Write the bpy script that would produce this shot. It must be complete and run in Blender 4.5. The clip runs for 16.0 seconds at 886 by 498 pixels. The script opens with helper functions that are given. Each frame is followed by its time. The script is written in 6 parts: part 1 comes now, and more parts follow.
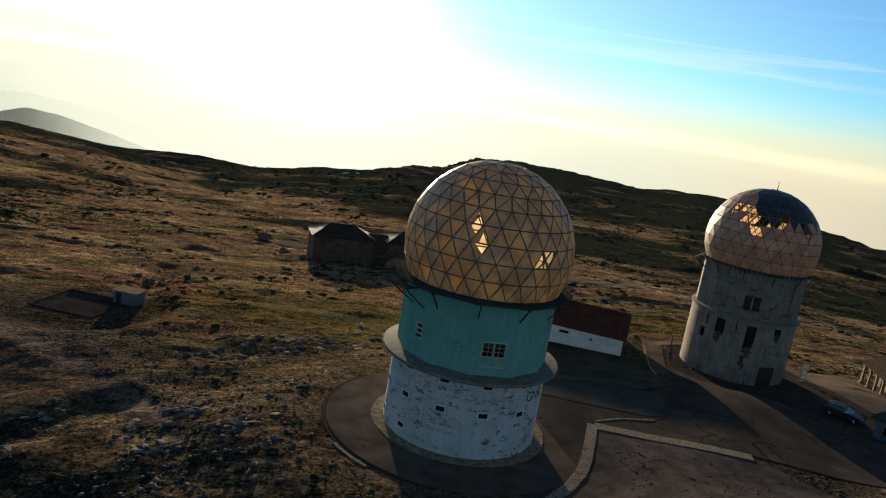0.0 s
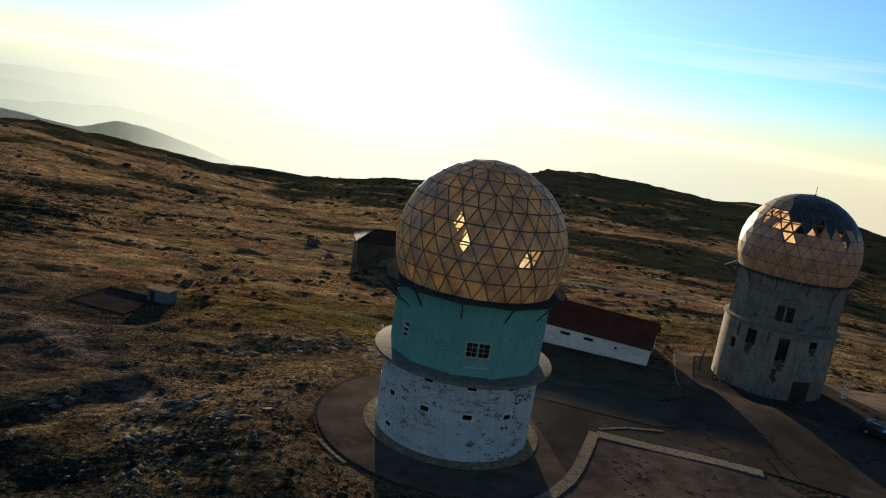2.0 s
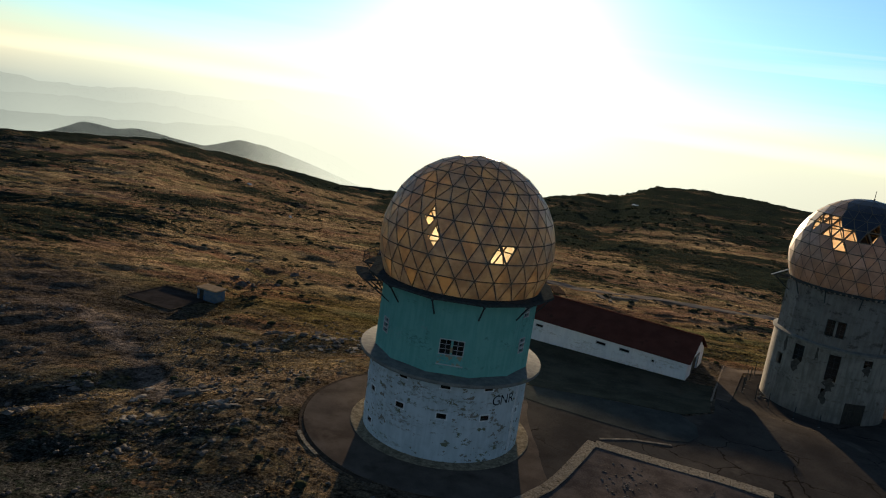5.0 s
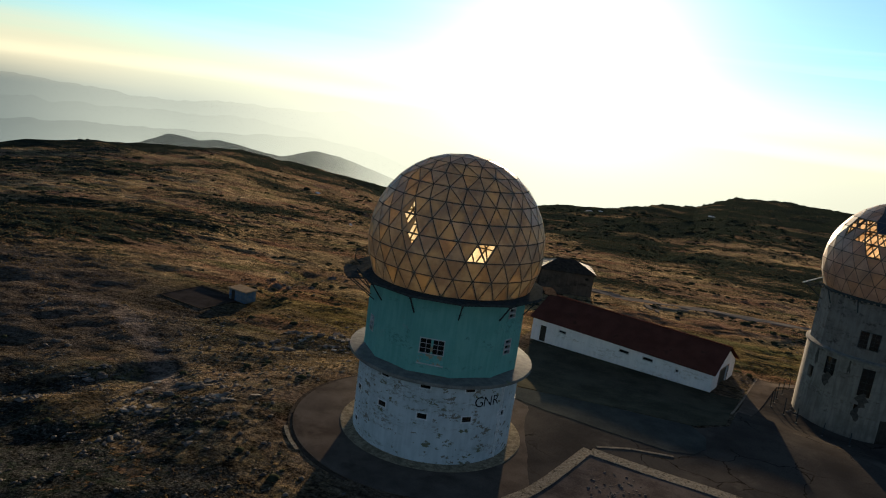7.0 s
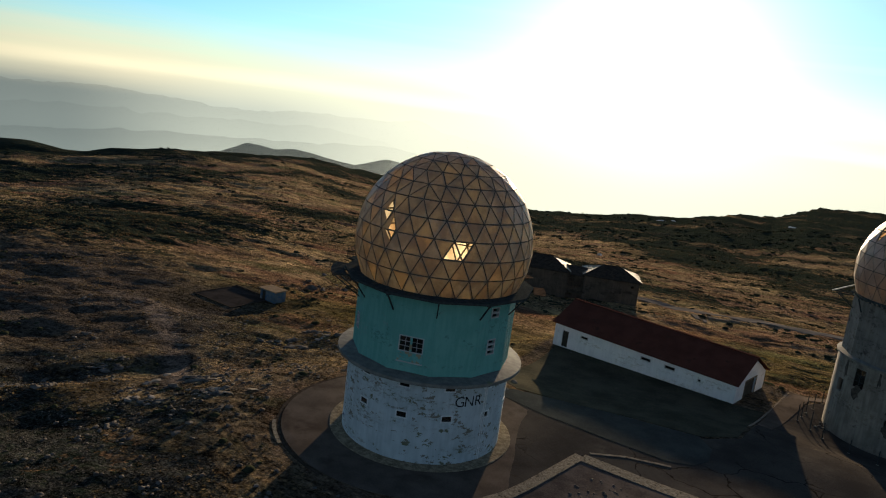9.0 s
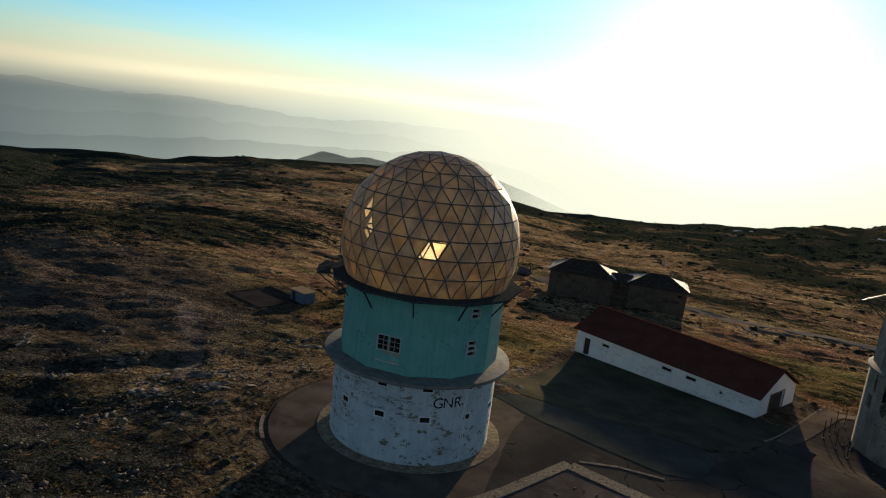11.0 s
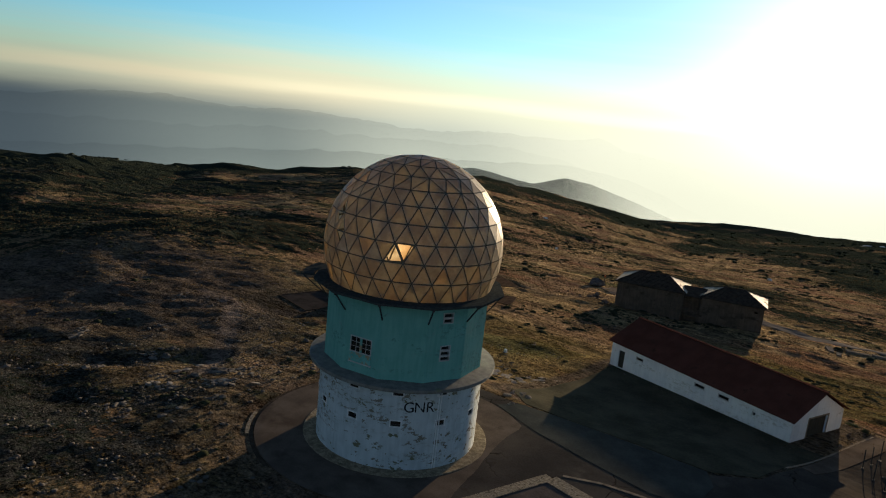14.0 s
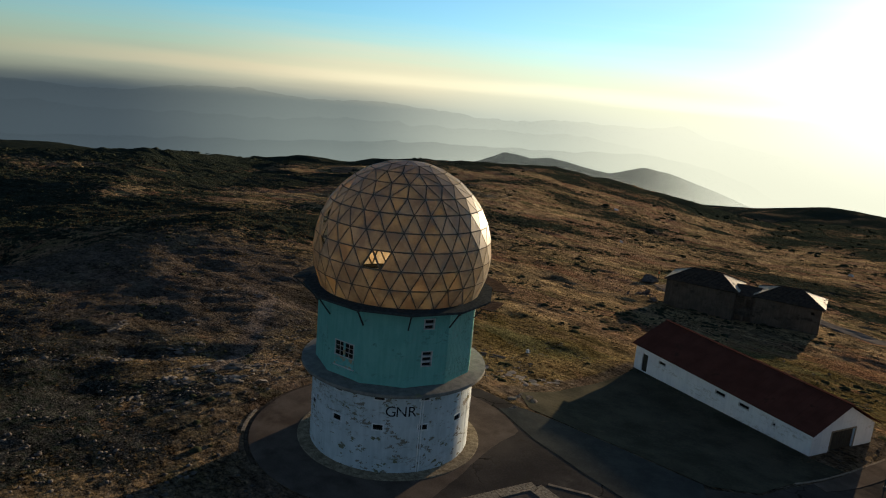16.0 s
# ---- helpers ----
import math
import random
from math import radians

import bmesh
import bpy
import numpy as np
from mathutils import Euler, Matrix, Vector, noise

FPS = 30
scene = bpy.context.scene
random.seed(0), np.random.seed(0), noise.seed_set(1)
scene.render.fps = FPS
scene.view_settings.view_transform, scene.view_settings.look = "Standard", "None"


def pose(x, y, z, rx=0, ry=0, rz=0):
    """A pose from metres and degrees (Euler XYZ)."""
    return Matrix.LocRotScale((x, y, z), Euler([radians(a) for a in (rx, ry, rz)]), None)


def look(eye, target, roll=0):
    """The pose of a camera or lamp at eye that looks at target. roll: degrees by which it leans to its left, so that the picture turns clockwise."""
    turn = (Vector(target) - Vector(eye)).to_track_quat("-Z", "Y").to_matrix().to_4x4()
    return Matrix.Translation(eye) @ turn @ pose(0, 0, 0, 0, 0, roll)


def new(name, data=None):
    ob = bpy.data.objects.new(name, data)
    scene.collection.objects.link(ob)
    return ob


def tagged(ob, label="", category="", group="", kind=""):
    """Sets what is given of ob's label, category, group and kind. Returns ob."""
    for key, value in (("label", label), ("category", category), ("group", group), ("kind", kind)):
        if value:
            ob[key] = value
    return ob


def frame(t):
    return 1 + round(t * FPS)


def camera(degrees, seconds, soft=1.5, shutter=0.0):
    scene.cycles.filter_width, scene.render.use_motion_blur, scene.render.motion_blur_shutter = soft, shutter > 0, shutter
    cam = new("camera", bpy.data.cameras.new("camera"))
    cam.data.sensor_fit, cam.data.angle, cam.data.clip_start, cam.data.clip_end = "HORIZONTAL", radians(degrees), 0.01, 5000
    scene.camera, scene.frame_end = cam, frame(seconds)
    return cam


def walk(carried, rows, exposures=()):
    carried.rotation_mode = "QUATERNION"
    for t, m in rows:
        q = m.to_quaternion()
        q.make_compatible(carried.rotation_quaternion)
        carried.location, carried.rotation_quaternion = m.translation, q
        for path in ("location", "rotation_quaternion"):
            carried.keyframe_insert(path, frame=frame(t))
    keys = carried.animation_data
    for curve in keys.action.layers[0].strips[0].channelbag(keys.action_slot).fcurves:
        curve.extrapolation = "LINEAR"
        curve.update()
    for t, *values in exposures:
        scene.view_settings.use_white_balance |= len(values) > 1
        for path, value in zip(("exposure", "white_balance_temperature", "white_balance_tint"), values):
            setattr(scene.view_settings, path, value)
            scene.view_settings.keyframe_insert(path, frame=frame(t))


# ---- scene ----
cam = camera(63.3, 16.0, soft=1.1)
METRES, EYE, TILT, LEAN, TURN = 56.0, 28.05, 0.0, 0.0, 0.0
ROWS = [
    (0.0, 0.0, 0.0, 0.0, 1.9, -11.56, -9.32),
    (0.5, 0.0309, 0.0019, 0.0001, 3.34, -11.56, -9.22),
    (1.0, 0.0611, 0.0047, 0.0008, 4.75, -11.58, -9.14),
    (1.5, 0.0928, 0.0091, -0.0002, 6.26, -11.55, -9.02),
    (2.0, 0.123, 0.0134, -0.0001, 7.7, -11.57, -8.94),
    (2.5, 0.1535, 0.0188, -0.0011, 9.12, -11.55, -8.82),
    (3.0, 0.1836, 0.025, -0.0021, 10.56, -11.54, -8.71),
    (3.5, 0.2139, 0.0313, -0.0026, 12.0, -11.54, -8.6),
    (4.0, 0.2445, 0.0387, -0.0039, 13.46, -11.51, -8.44),
    (6.5, 0.3926, 0.0882, -0.0052, 20.7, -11.48, -7.83),
    (7.0, 0.4215, 0.1012, -0.0056, 22.16, -11.45, -7.7),
    (7.5, 0.45, 0.1142, -0.005, 23.61, -11.46, -7.57),
    (8.0, 0.4779, 0.1276, -0.0048, 25.05, -11.48, -7.45),
    (8.5, 0.5059, 0.1413, -0.0054, 26.49, -11.48, -7.35),
    (9.0, 0.5331, 0.1558, -0.0051, 27.89, -11.51, -7.26),
    (11.5, 0.6633, 0.2419, -0.0023, 35.07, -11.56, -6.74),
    (12.0, 0.6865, 0.2593, -0.0016, 36.43, -11.56, -6.63),
    (12.5, 0.7106, 0.2785, -0.0004, 37.89, -11.56, -6.5),
    (13.0, 0.7345, 0.2988, 0.0004, 39.38, -11.56, -6.35),
    (13.5, 0.7582, 0.3189, 0.0027, 40.85, -11.57, -6.19),
    (14.0, 0.7804, 0.3406, 0.0069, 42.34, -11.69, -6.01),
    (14.5, 0.8029, 0.3624, 0.013, 43.84, -11.91, -5.78),
    (15.0, 0.8249, 0.3849, 0.0203, 45.36, -12.21, -5.52),
    (15.5, 0.8458, 0.4083, 0.0294, 46.84, -12.58, -5.27),
    (16.0, 0.8662, 0.4319, 0.0405, 48.32, -13.04, -5.0),
]
walk(cam, [(t, pose(0, 0, EYE, TILT, LEAN, TURN) @ pose(METRES * x, METRES * y, METRES * z, 90 + pitch, roll, yaw)) for t, x, y, z, yaw, pitch, roll in ROWS],
     [(0.0, 1.0), (9.0, 1.0), (12.5, 0.95), (16.0, 0.88)])

# ---- world, sun, exposure ----
SUN_AZ, SUN_EL = -12.8, 4.8
SUN_DIR = Vector((math.sin(radians(SUN_AZ)) * math.cos(radians(SUN_EL)), math.cos(radians(SUN_AZ)) * math.cos(radians(SUN_EL)), math.sin(radians(SUN_EL))))


class Nodes:
    """Small wrapper to wire shader nodes."""

    def __init__(self, tree):
        self.tree = tree
        tree.nodes.clear()

    def add(self, kind, **props):
        n = self.tree.nodes.new(kind)
        for k, v in props.items():
            setattr(n, k, v)
        return n

    def put(self, socket, value):
        if hasattr(value, "is_output"):
            self.tree.links.new(value, socket)
        elif value is not None:
            socket.default_value = value

    def math(self, op, a, b=None, c=None, clamp=False):
        n = self.add("ShaderNodeMath", operation=op, use_clamp=clamp)
        for s, v in zip(n.inputs, (a, b, c)):
            self.put(s, v)
        return n.outputs[0]

    def ramp(self, fac, stops, smooth=True):
        n = self.add("ShaderNodeValToRGB")
        n.color_ramp.interpolation = "EASE" if smooth else "LINEAR"
        els = n.color_ramp.elements
        while len(els) < len(stops):
            els.new(0.5)
        for e, (p, c) in zip(els, stops):
            e.position = p
            e.color = (*c, 1) if len(c) == 3 else c
        self.put(n.inputs[0], fac)
        return n.outputs[0]

    def mix(self, fac, a, b, blend="MIX"):
        n = self.add("ShaderNodeMix", data_type="RGBA", blend_type=blend)
        self.put(n.inputs[0], fac)
        for s, v in ((n.inputs[6], a), (n.inputs[7], b)):
            self.put(s, (*v, 1) if isinstance(v, tuple) and len(v) == 3 else v)
        return n.outputs[2]

    def remap(self, v, a, b, c=0.0, d=1.0, smooth=True):
        n = self.add("ShaderNodeMapRange", interpolation_type="SMOOTHSTEP" if smooth else "LINEAR")
        for s, val in zip(n.inputs, (v, a, b, c, d)):
            self.put(s, val)
        return n.outputs[0]

    def noise(self, vec, scale, detail=4, rough=0.55, stretch=None, distort=0.0):
        if stretch:
            m = self.add("ShaderNodeMapping")
            m.inputs["Scale"].default_value = stretch
            self.put(m.inputs[0], vec)
            vec = m.outputs[0]
        n = self.add("ShaderNodeTexNoise")
        self.put(n.inputs["Vector"], vec)
        n.inputs["Scale"].default_value = scale
        n.inputs["Detail"].default_value = detail
        n.inputs["Roughness"].default_value = rough
        n.inputs["Distortion"].default_value = distort
        return n.outputs[0]


def build_world():
    world = bpy.data.worlds.new("sky")
    scene.world = world
    world.use_nodes = True
    n = Nodes(world.node_tree)
    sky = n.add("ShaderNodeTexSky", sky_type="NISHITA", sun_disc=False)
    sky.sun_elevation, sky.sun_rotation = radians(SUN_EL), radians(SUN_AZ)
    sky.altitude, sky.air_density, sky.dust_density, sky.ozone_density = 1990.0, 1.0, 0.4, 3.0
    way = n.add("ShaderNodeTexCoord").outputs["Generated"]
    split = n.add("ShaderNodeSeparateXYZ")
    n.put(split.inputs[0], way)
    dot = n.add("ShaderNodeVectorMath", operation="DOT_PRODUCT")
    n.put(dot.inputs[0], way)
    dot.inputs[1].default_value = SUN_DIR
    toward = n.math("MAXIMUM", dot.outputs["Value"], 0.0)
    # bright aureole of the hazy low sun
    wide = n.math("POWER", toward, WIDE_POW)
    tight = n.math("POWER", toward, TIGHT_POW)
    glow = n.math("ADD", n.math("MULTIPLY", wide, WIDE), n.math("MULTIPLY", tight, TIGHT))
    # warm band at the horizon, and haze over the valleys under it
    up = split.outputs[2]
    base = n.mix(1.0, sky.outputs[0], tuple(SKY * c for c in SKY_TINT), "MULTIPLY")
    streak = n.noise(way, 2.2, 5, 0.6, (1.0, 1.0, 26.0))
    # away from the sun and overhead the evening sky greys out
    away = n.math("MAXIMUM", n.remap(dot.outputs["Value"], 0.36, 0.0), n.remap(up, 0.38, 0.62))
    bw = n.add("ShaderNodeRGBToBW")
    n.put(bw.inputs[0], base)
    grey = n.mix(1.0, bw.outputs[0], (0.64, 0.68, 0.68), "MULTIPLY")
    base = n.mix(n.math("MULTIPLY", away, GREYING), base, grey)
    lift = n.math("ADD", up, n.math("MULTIPLY", n.math("SUBTRACT", streak, 0.5), 0.05))
    col = n.mix(n.math("MULTIPLY", n.remap(lift, 0.085, -0.012), n.remap(toward, 0.35, 0.8, 0.6, 0.85)), base, n.ramp(toward, BAND))
    # thin bright veils, and the glowing upper edge of the haze layer
    wisp = n.math("MULTIPLY", n.remap(n.noise(way, 1.3, 5, 0.62, (1.0, 1.0, 34.0), 0.5), 0.52, 0.66), n.math("MULTIPLY", n.remap(up, 0.02, 0.07), n.remap(up, 0.2, 0.1)))
    col = n.mix(n.math("MULTIPLY", wisp, n.remap(split.outputs[0], -0.1, 0.4, 0.04, 0.22)), col, (0.62, 0.60, 0.5))
    wave = n.math("ADD", up, n.math("MULTIPLY", n.math("SUBTRACT", n.noise(way, 3.0, 5, 0.6, (1.0, 1.0, 12.0)), 0.5), 0.016))
    rim = n.math("MULTIPLY", n.remap(wave, 0.014, 0.0), n.remap(wave, -0.014, -0.003))
    col = n.mix(n.math("MULTIPLY", rim, n.remap(toward, 0.3, 0.7, 0.1, 0.5)), col, n.ramp(toward, EDGE))
    side = n.remap(split.outputs[0], -0.15, 0.25, 0.0, 0.8)
    col = n.mix(n.remap(wave, -0.003, -0.044), col, n.mix(side, n.ramp(toward, HAZE), n.ramp(toward, BAND)))
    glow = n.math("MULTIPLY", glow, n.remap(up, -0.10, 0.01, 0.4, 1.0))
    g = n.add("ShaderNodeVectorMath", operation="SCALE")
    g.inputs[0].default_value = (1.0, 0.95, 0.80)
    n.put(g.inputs["Scale"], glow)
    total = n.add("ShaderNodeVectorMath", operation="ADD")
    n.put(total.inputs[0], col)
    n.put(total.inputs[1], g.outputs[0])
    bg = n.add("ShaderNodeBackground")
    n.put(bg.inputs[0], total.outputs[0])
    bg.inputs[1].default_value = 0.81
    out = n.add("ShaderNodeOutputWorld")
    n.put(out.inputs[0], bg.outputs[0])


SKY, SKY_TINT, WIDE, WIDE_POW, TIGHT, TIGHT_POW, GREYING = 0.125, (0.72, 1.04, 1.14), 0.19, 5.0, 0.5, 95.0, 0.6
BAND = [(0.0, (0.12, 0.112, 0.10)), (0.5, (0.30, 0.285, 0.235)), (0.77, (0.55, 0.48, 0.335)), (0.92, (0.50, 0.50, 0.38)), (1.0, (0.5, 0.51, 0.40))]
HAZE = [(0.0, (0.03, 0.038, 0.044)), (0.48, (0.046, 0.064, 0.076)), (0.72, (0.14, 0.17, 0.16)), (0.86, (0.34, 0.37, 0.31)), (0.96, (0.54, 0.55, 0.43))]
EDGE = [(0.2, (0.16, 0.14, 0.115)), (0.6, (0.52, 0.44, 0.29)), (0.8, (0.72, 0.66, 0.44)), (1.0, (0.8, 0.78, 0.6))]
build_world()
sun = new("sun", bpy.data.lights.new("sun", "SUN"))
sun.data.energy, sun.data.angle, sun.data.color = 5.0, radians(0.53), (1.0, 0.76, 0.49)
sun.matrix_world = look(SUN_DIR * 300, (0, 0, 0))

# ---- materials ----


def material(name):
    m = bpy.data.materials.new(name)
    m.use_nodes = True
    n = Nodes(m.node_tree)
    out = n.add("ShaderNodeOutputMaterial")
    bsdf = n.add("ShaderNodeBsdfPrincipled")
    n.put(out.inputs[0], bsdf.outputs[0])
    pos = n.add("ShaderNodeNewGeometry").outputs["Position"]
    return m, n, bsdf, pos, out


def bump(n, bsdf, height, strength=0.5, distance=0.05):
    b = n.add("ShaderNodeBump")
    b.inputs["Strength"].default_value, b.inputs["Distance"].default_value = strength, distance
    n.put(b.inputs["Height"], height)
    n.put(bsdf.inputs["Normal"], b.outputs[0])


def plain(name, dark, light, scale=2.0, rough=0.8, metal=0.0, fine=14.0, relief=0.3, stretch=None, spot=None, spot_scale=1.2, spot_edge=(0.6, 0.68), gloss=None):
    """A weathered surface: two colours mixed at two scales, an optional third in patches, and fine relief."""
    m, n, bsdf, pos, _ = material(name)
    big = n.noise(pos, scale, 5, 0.6, stretch)
    small = n.noise(pos, fine, 4, 0.65)
    fac = n.math("ADD", n.math("MULTIPLY", big, 0.65), n.math("MULTIPLY", small, 0.35))
    col = n.mix(n.remap(fac, 0.36, 0.64), dark, light)
    if spot:
        patch = n.noise(pos, spot_scale, 6, 0.65)
        fac2 = n.remap(patch, spot_edge[0], spot_edge[1])
        col = n.mix(fac2, col, spot)
    n.put(bsdf.inputs["Base Color"], col)
    bsdf.inputs["Roughness"].default_value, bsdf.inputs["Metallic"].default_value = rough, metal
    bsdf.inputs["Specular IOR Level"].default_value = gloss if gloss is not None else 0.5 if rough < 0.6 else (0.12 if rough < 0.88 else 0.0)
    bump(n, bsdf, small, relief, 0.03)
    return m


def painted(name, coat, coat2, under, moss, scale=0.9, edge=(0.56, 0.6)):
    """Old paint: flaked patches, streaks that run down, moss."""
    m, n, bsdf, pos, _ = material(name)
    big = n.noise(pos, 0.6, 4)
    streak = n.noise(pos, 3.0, 5, 0.6, (1.0, 1.0, 0.12))
    col = n.mix(n.remap(n.math("ADD", n.math("MULTIPLY", big, 0.5), n.math("MULTIPLY", streak, 0.5)), 0.38, 0.62), coat, coat2)
    flake = n.noise(pos, scale, 7, 0.68, (1.0, 1.0, 1.6))
    chips = n.noise(pos, 5.0, 4, 0.6)
    f = n.remap(n.math("ADD", flake, n.math("MULTIPLY", n.math("SUBTRACT", chips, 0.5), 0.16)), edge[0], edge[1])
    rows = n.noise(pos, 1.0, 3, 0.5, (0.12, 0.12, 1.3))
    smear = n.math("MULTIPLY", n.remap(rows, 0.5, 0.66), n.remap(n.noise(pos, 2.4, 6, 0.7, (1.0, 1.0, 1.8)), 0.48, 0.62))
    f = n.math("MAXIMUM", f, n.math("MULTIPLY", smear, 0.75))
    tone = n.mix(n.remap(n.noise(pos, 0.8, 3), 0.45, 0.6), under, moss)
    n.put(bsdf.inputs["Base Color"], n.mix(f, col, tone))
    bsdf.inputs["Roughness"].default_value = 0.85
    bsdf.inputs["Specular IOR Level"].default_value = 0.12
    bump(n, bsdf, n.math("SUBTRACT", n.noise(pos, 16.0, 4), n.math("MULTIPLY", f, 0.6)), 0.35, 0.03)
    return m


def panel_material(name, tints, through_col, amount):
    """Thin translucent dome panel; each panel differs: some amber, some grey."""
    m, n, bsdf, pos, out = material(name)
    rnd = n.add("ShaderNodeObjectInfo").outputs["Random"]
    rnd2 = n.math("FRACT", n.math("MULTIPLY", rnd, 17.3))
    grime = n.noise(pos, 0.55, 5, 0.6)
    fine = n.noise(pos, 4.0, 5, 0.65, (1, 1, 0.35))
    col = n.ramp(rnd, [(0.0, tints[0]), (0.35, tints[1]), (0.7, tints[2]), (1.0, tints[3])])
    col = n.mix(n.math("MULTIPLY", n.remap(grime, 0.42, 0.62), 0.5), col, tints[0])
    col = n.mix(n.math("MULTIPLY", n.remap(fine, 0.5, 0.75), 0.35), col, (0.16, 0.13, 0.10))
    n.put(bsdf.inputs["Base Color"], col)
    bsdf.inputs["Roughness"].default_value = 0.5
    bsdf.inputs["Specular IOR Level"].default_value = 0.6
    bump(n, bsdf, fine, 0.25, 0.03)
    tr = n.add("ShaderNodeBsdfTranslucent")
    n.put(tr.inputs[0], n.mix(n.remap(grime, 0.4, 0.65), through_col, tuple(c * k for c, k in zip(through_col, (0.75, 0.62, 0.5)))))
    mixer = n.add("ShaderNodeMixShader")
    part_through = n.math("MULTIPLY", n.remap(rnd2, 0.0, 1.0, 0.78, 1.16, False), n.remap(grime, 0.35, 0.65, 1.2, 0.8))
    n.put(mixer.inputs[0], n.math("MULTIPLY", part_through, amount))
    n.put(mixer.inputs[1], bsdf.outputs[0])
    n.put(mixer.inputs[2], tr.outputs[0])
    n.put(out.inputs[0], mixer.outputs[0])
    return m


def glass_material():
    m, n, bsdf, pos, _ = material("window_glass")
    bsdf.inputs["Base Color"].default_value = (0.16, 0.17, 0.17, 1)
    bsdf.inputs["Roughness"].default_value = 0.08
    bsdf.inputs["Transmission Weight"].default_value = 0.9
    bsdf.inputs["IOR"].default_value = 1.45
    return m


def ground_material():
    m, n, bsdf, pos, _ = material("moorland")
    mask = n.add("ShaderNodeVertexColor", layer_name="cover")
    sp = n.add("ShaderNodeSeparateColor")
    n.put(sp.inputs[0], mask.outputs[0])
    dirt, lush, stone = sp.outputs[0], sp.outputs[1], sp.outputs[2]
    big = n.noise(pos, 0.018, 6, 0.62, (1.0, 1.7, 1.0))
    mid = n.noise(pos, 0.10, 7, 0.68, (1.0, 1.6, 1.0))
    fine = n.noise(pos, 1.1, 6, 0.72)
    grit = n.noise(pos, 5.0, 4, 0.7)
    grass = n.mix(n.remap(mid, 0.36, 0.62), (0.108, 0.083, 0.052), (0.42, 0.3, 0.16))
    grass = n.mix(n.remap(big, 0.46, 0.62), grass, (0.215, 0.138, 0.088))
    grass = n.mix(n.math("MULTIPLY", lush, n.remap(mid, 0.3, 0.55)), grass, (0.11, 0.085, 0.03))
    # russet and mossy patches among the straw
    grass = n.mix(n.math("MULTIPLY", n.remap(n.noise(pos, 0.031, 5, 0.65, (0.7, 1.6, 1.0), 0.6), 0.53, 0.63), 0.7), grass, (0.19, 0.095, 0.06))
    grass = n.mix(n.math("MULTIPLY", n.remap(n.noise(pos, 0.045, 6, 0.68, (0.6, 1.5, 1.0), 0.4), 0.54, 0.62), 0.75), grass, (0.1, 0.1, 0.045))
    clump = n.noise(pos, 0.34, 6, 0.7, (1.0, 1.5, 1.0))
    bushy = n.math("ADD", n.math("ADD", n.math("MULTIPLY", fine, 0.2), n.math("MULTIPLY", mid, 0.45)), n.math("MULTIPLY", clump, 0.35))
    bushy = n.math("ADD", bushy, n.math("MULTIPLY", n.math("SUBTRACT", mask.outputs[1], 0.5), 0.30))
    heath = n.remap(bushy, 0.525, 0.545)
    col = n.mix(heath, grass, n.mix(n.remap(grit, 0.4, 0.6), (0.015, 0.02, 0.015), (0.034, 0.042, 0.03)))
    soil = n.mix(n.remap(fine, 0.35, 0.65), (0.05, 0.043, 0.039), (0.118, 0.098, 0.084))
    col = n.mix(n.math("MULTIPLY", dirt, n.remap(fine, 0.2, 0.5, 0.6, 1.0)), col, soil)
    rock = n.mix(n.remap(grit, 0.42, 0.62), (0.024, 0.023, 0.022), (0.1, 0.093, 0.084))
    col = n.mix(n.math("MULTIPLY", n.math("MULTIPLY", stone, 0.75), n.remap(n.math("ADD", n.math("MULTIPLY", fine, 0.6), n.math("MULTIPLY", mid, 0.4)), 0.42, 0.54)), col, rock)
    col = n.mix(n.math("MULTIPLY", n.remap(dirt, 0.86, 1.0), n.remap(fine, 0.3, 0.6, 0.4, 0.85)), col, (0.2, 0.16, 0.132))
    speck = n.noise(pos, 2.6, 5, 0.75)
    # streaks in the colour: lit crests and shaded hollows of the grass rolls
    roll_shade = n.remap(n.noise(pos, 0.24, 6, 0.7, (0.35, 1.3, 1.0), 0.8), 0.36, 0.64, -0.4, 0.4, False)
    speck_tone = n.math("ADD", n.remap(speck, 0.36, 0.64, 0.4, 1.6, False), roll_shade)
    tone = n.math("ADD", speck_tone, n.remap(n.noise(pos, 1.0, 6, 0.75, (0.6, 1.2, 1.0), 0.5), 0.35, 0.65, -0.6, 0.6, False))
    shade = n.add("ShaderNodeVectorMath", operation="SCALE")
    n.put(shade.inputs[0], col)
    n.put(shade.inputs["Scale"], n.math("MAXIMUM", tone, 0.15))
    n.put(bsdf.inputs["Base Color"], shade.outputs[0])
    bsdf.inputs["Roughness"].default_value = 1.0
    bsdf.inputs["Specular IOR Level"].default_value = 0.0
    h = n.math("ADD", n.math("MULTIPLY", fine, 1.3), n.math("MULTIPLY", grit, 0.7))
    h = n.math("ADD", h, n.math("MULTIPLY", heath, 0.5))
    # grass lies in low rolls across the sun's direction
    roll = n.noise(pos, 1.5, 5, 0.68, (0.6, 1.2, 1.0), 0.6)
    h = n.math("ADD", h, n.math("MULTIPLY", roll, 1.4))
    bump(n, bsdf, h, 1.0, 0.55)
    return m


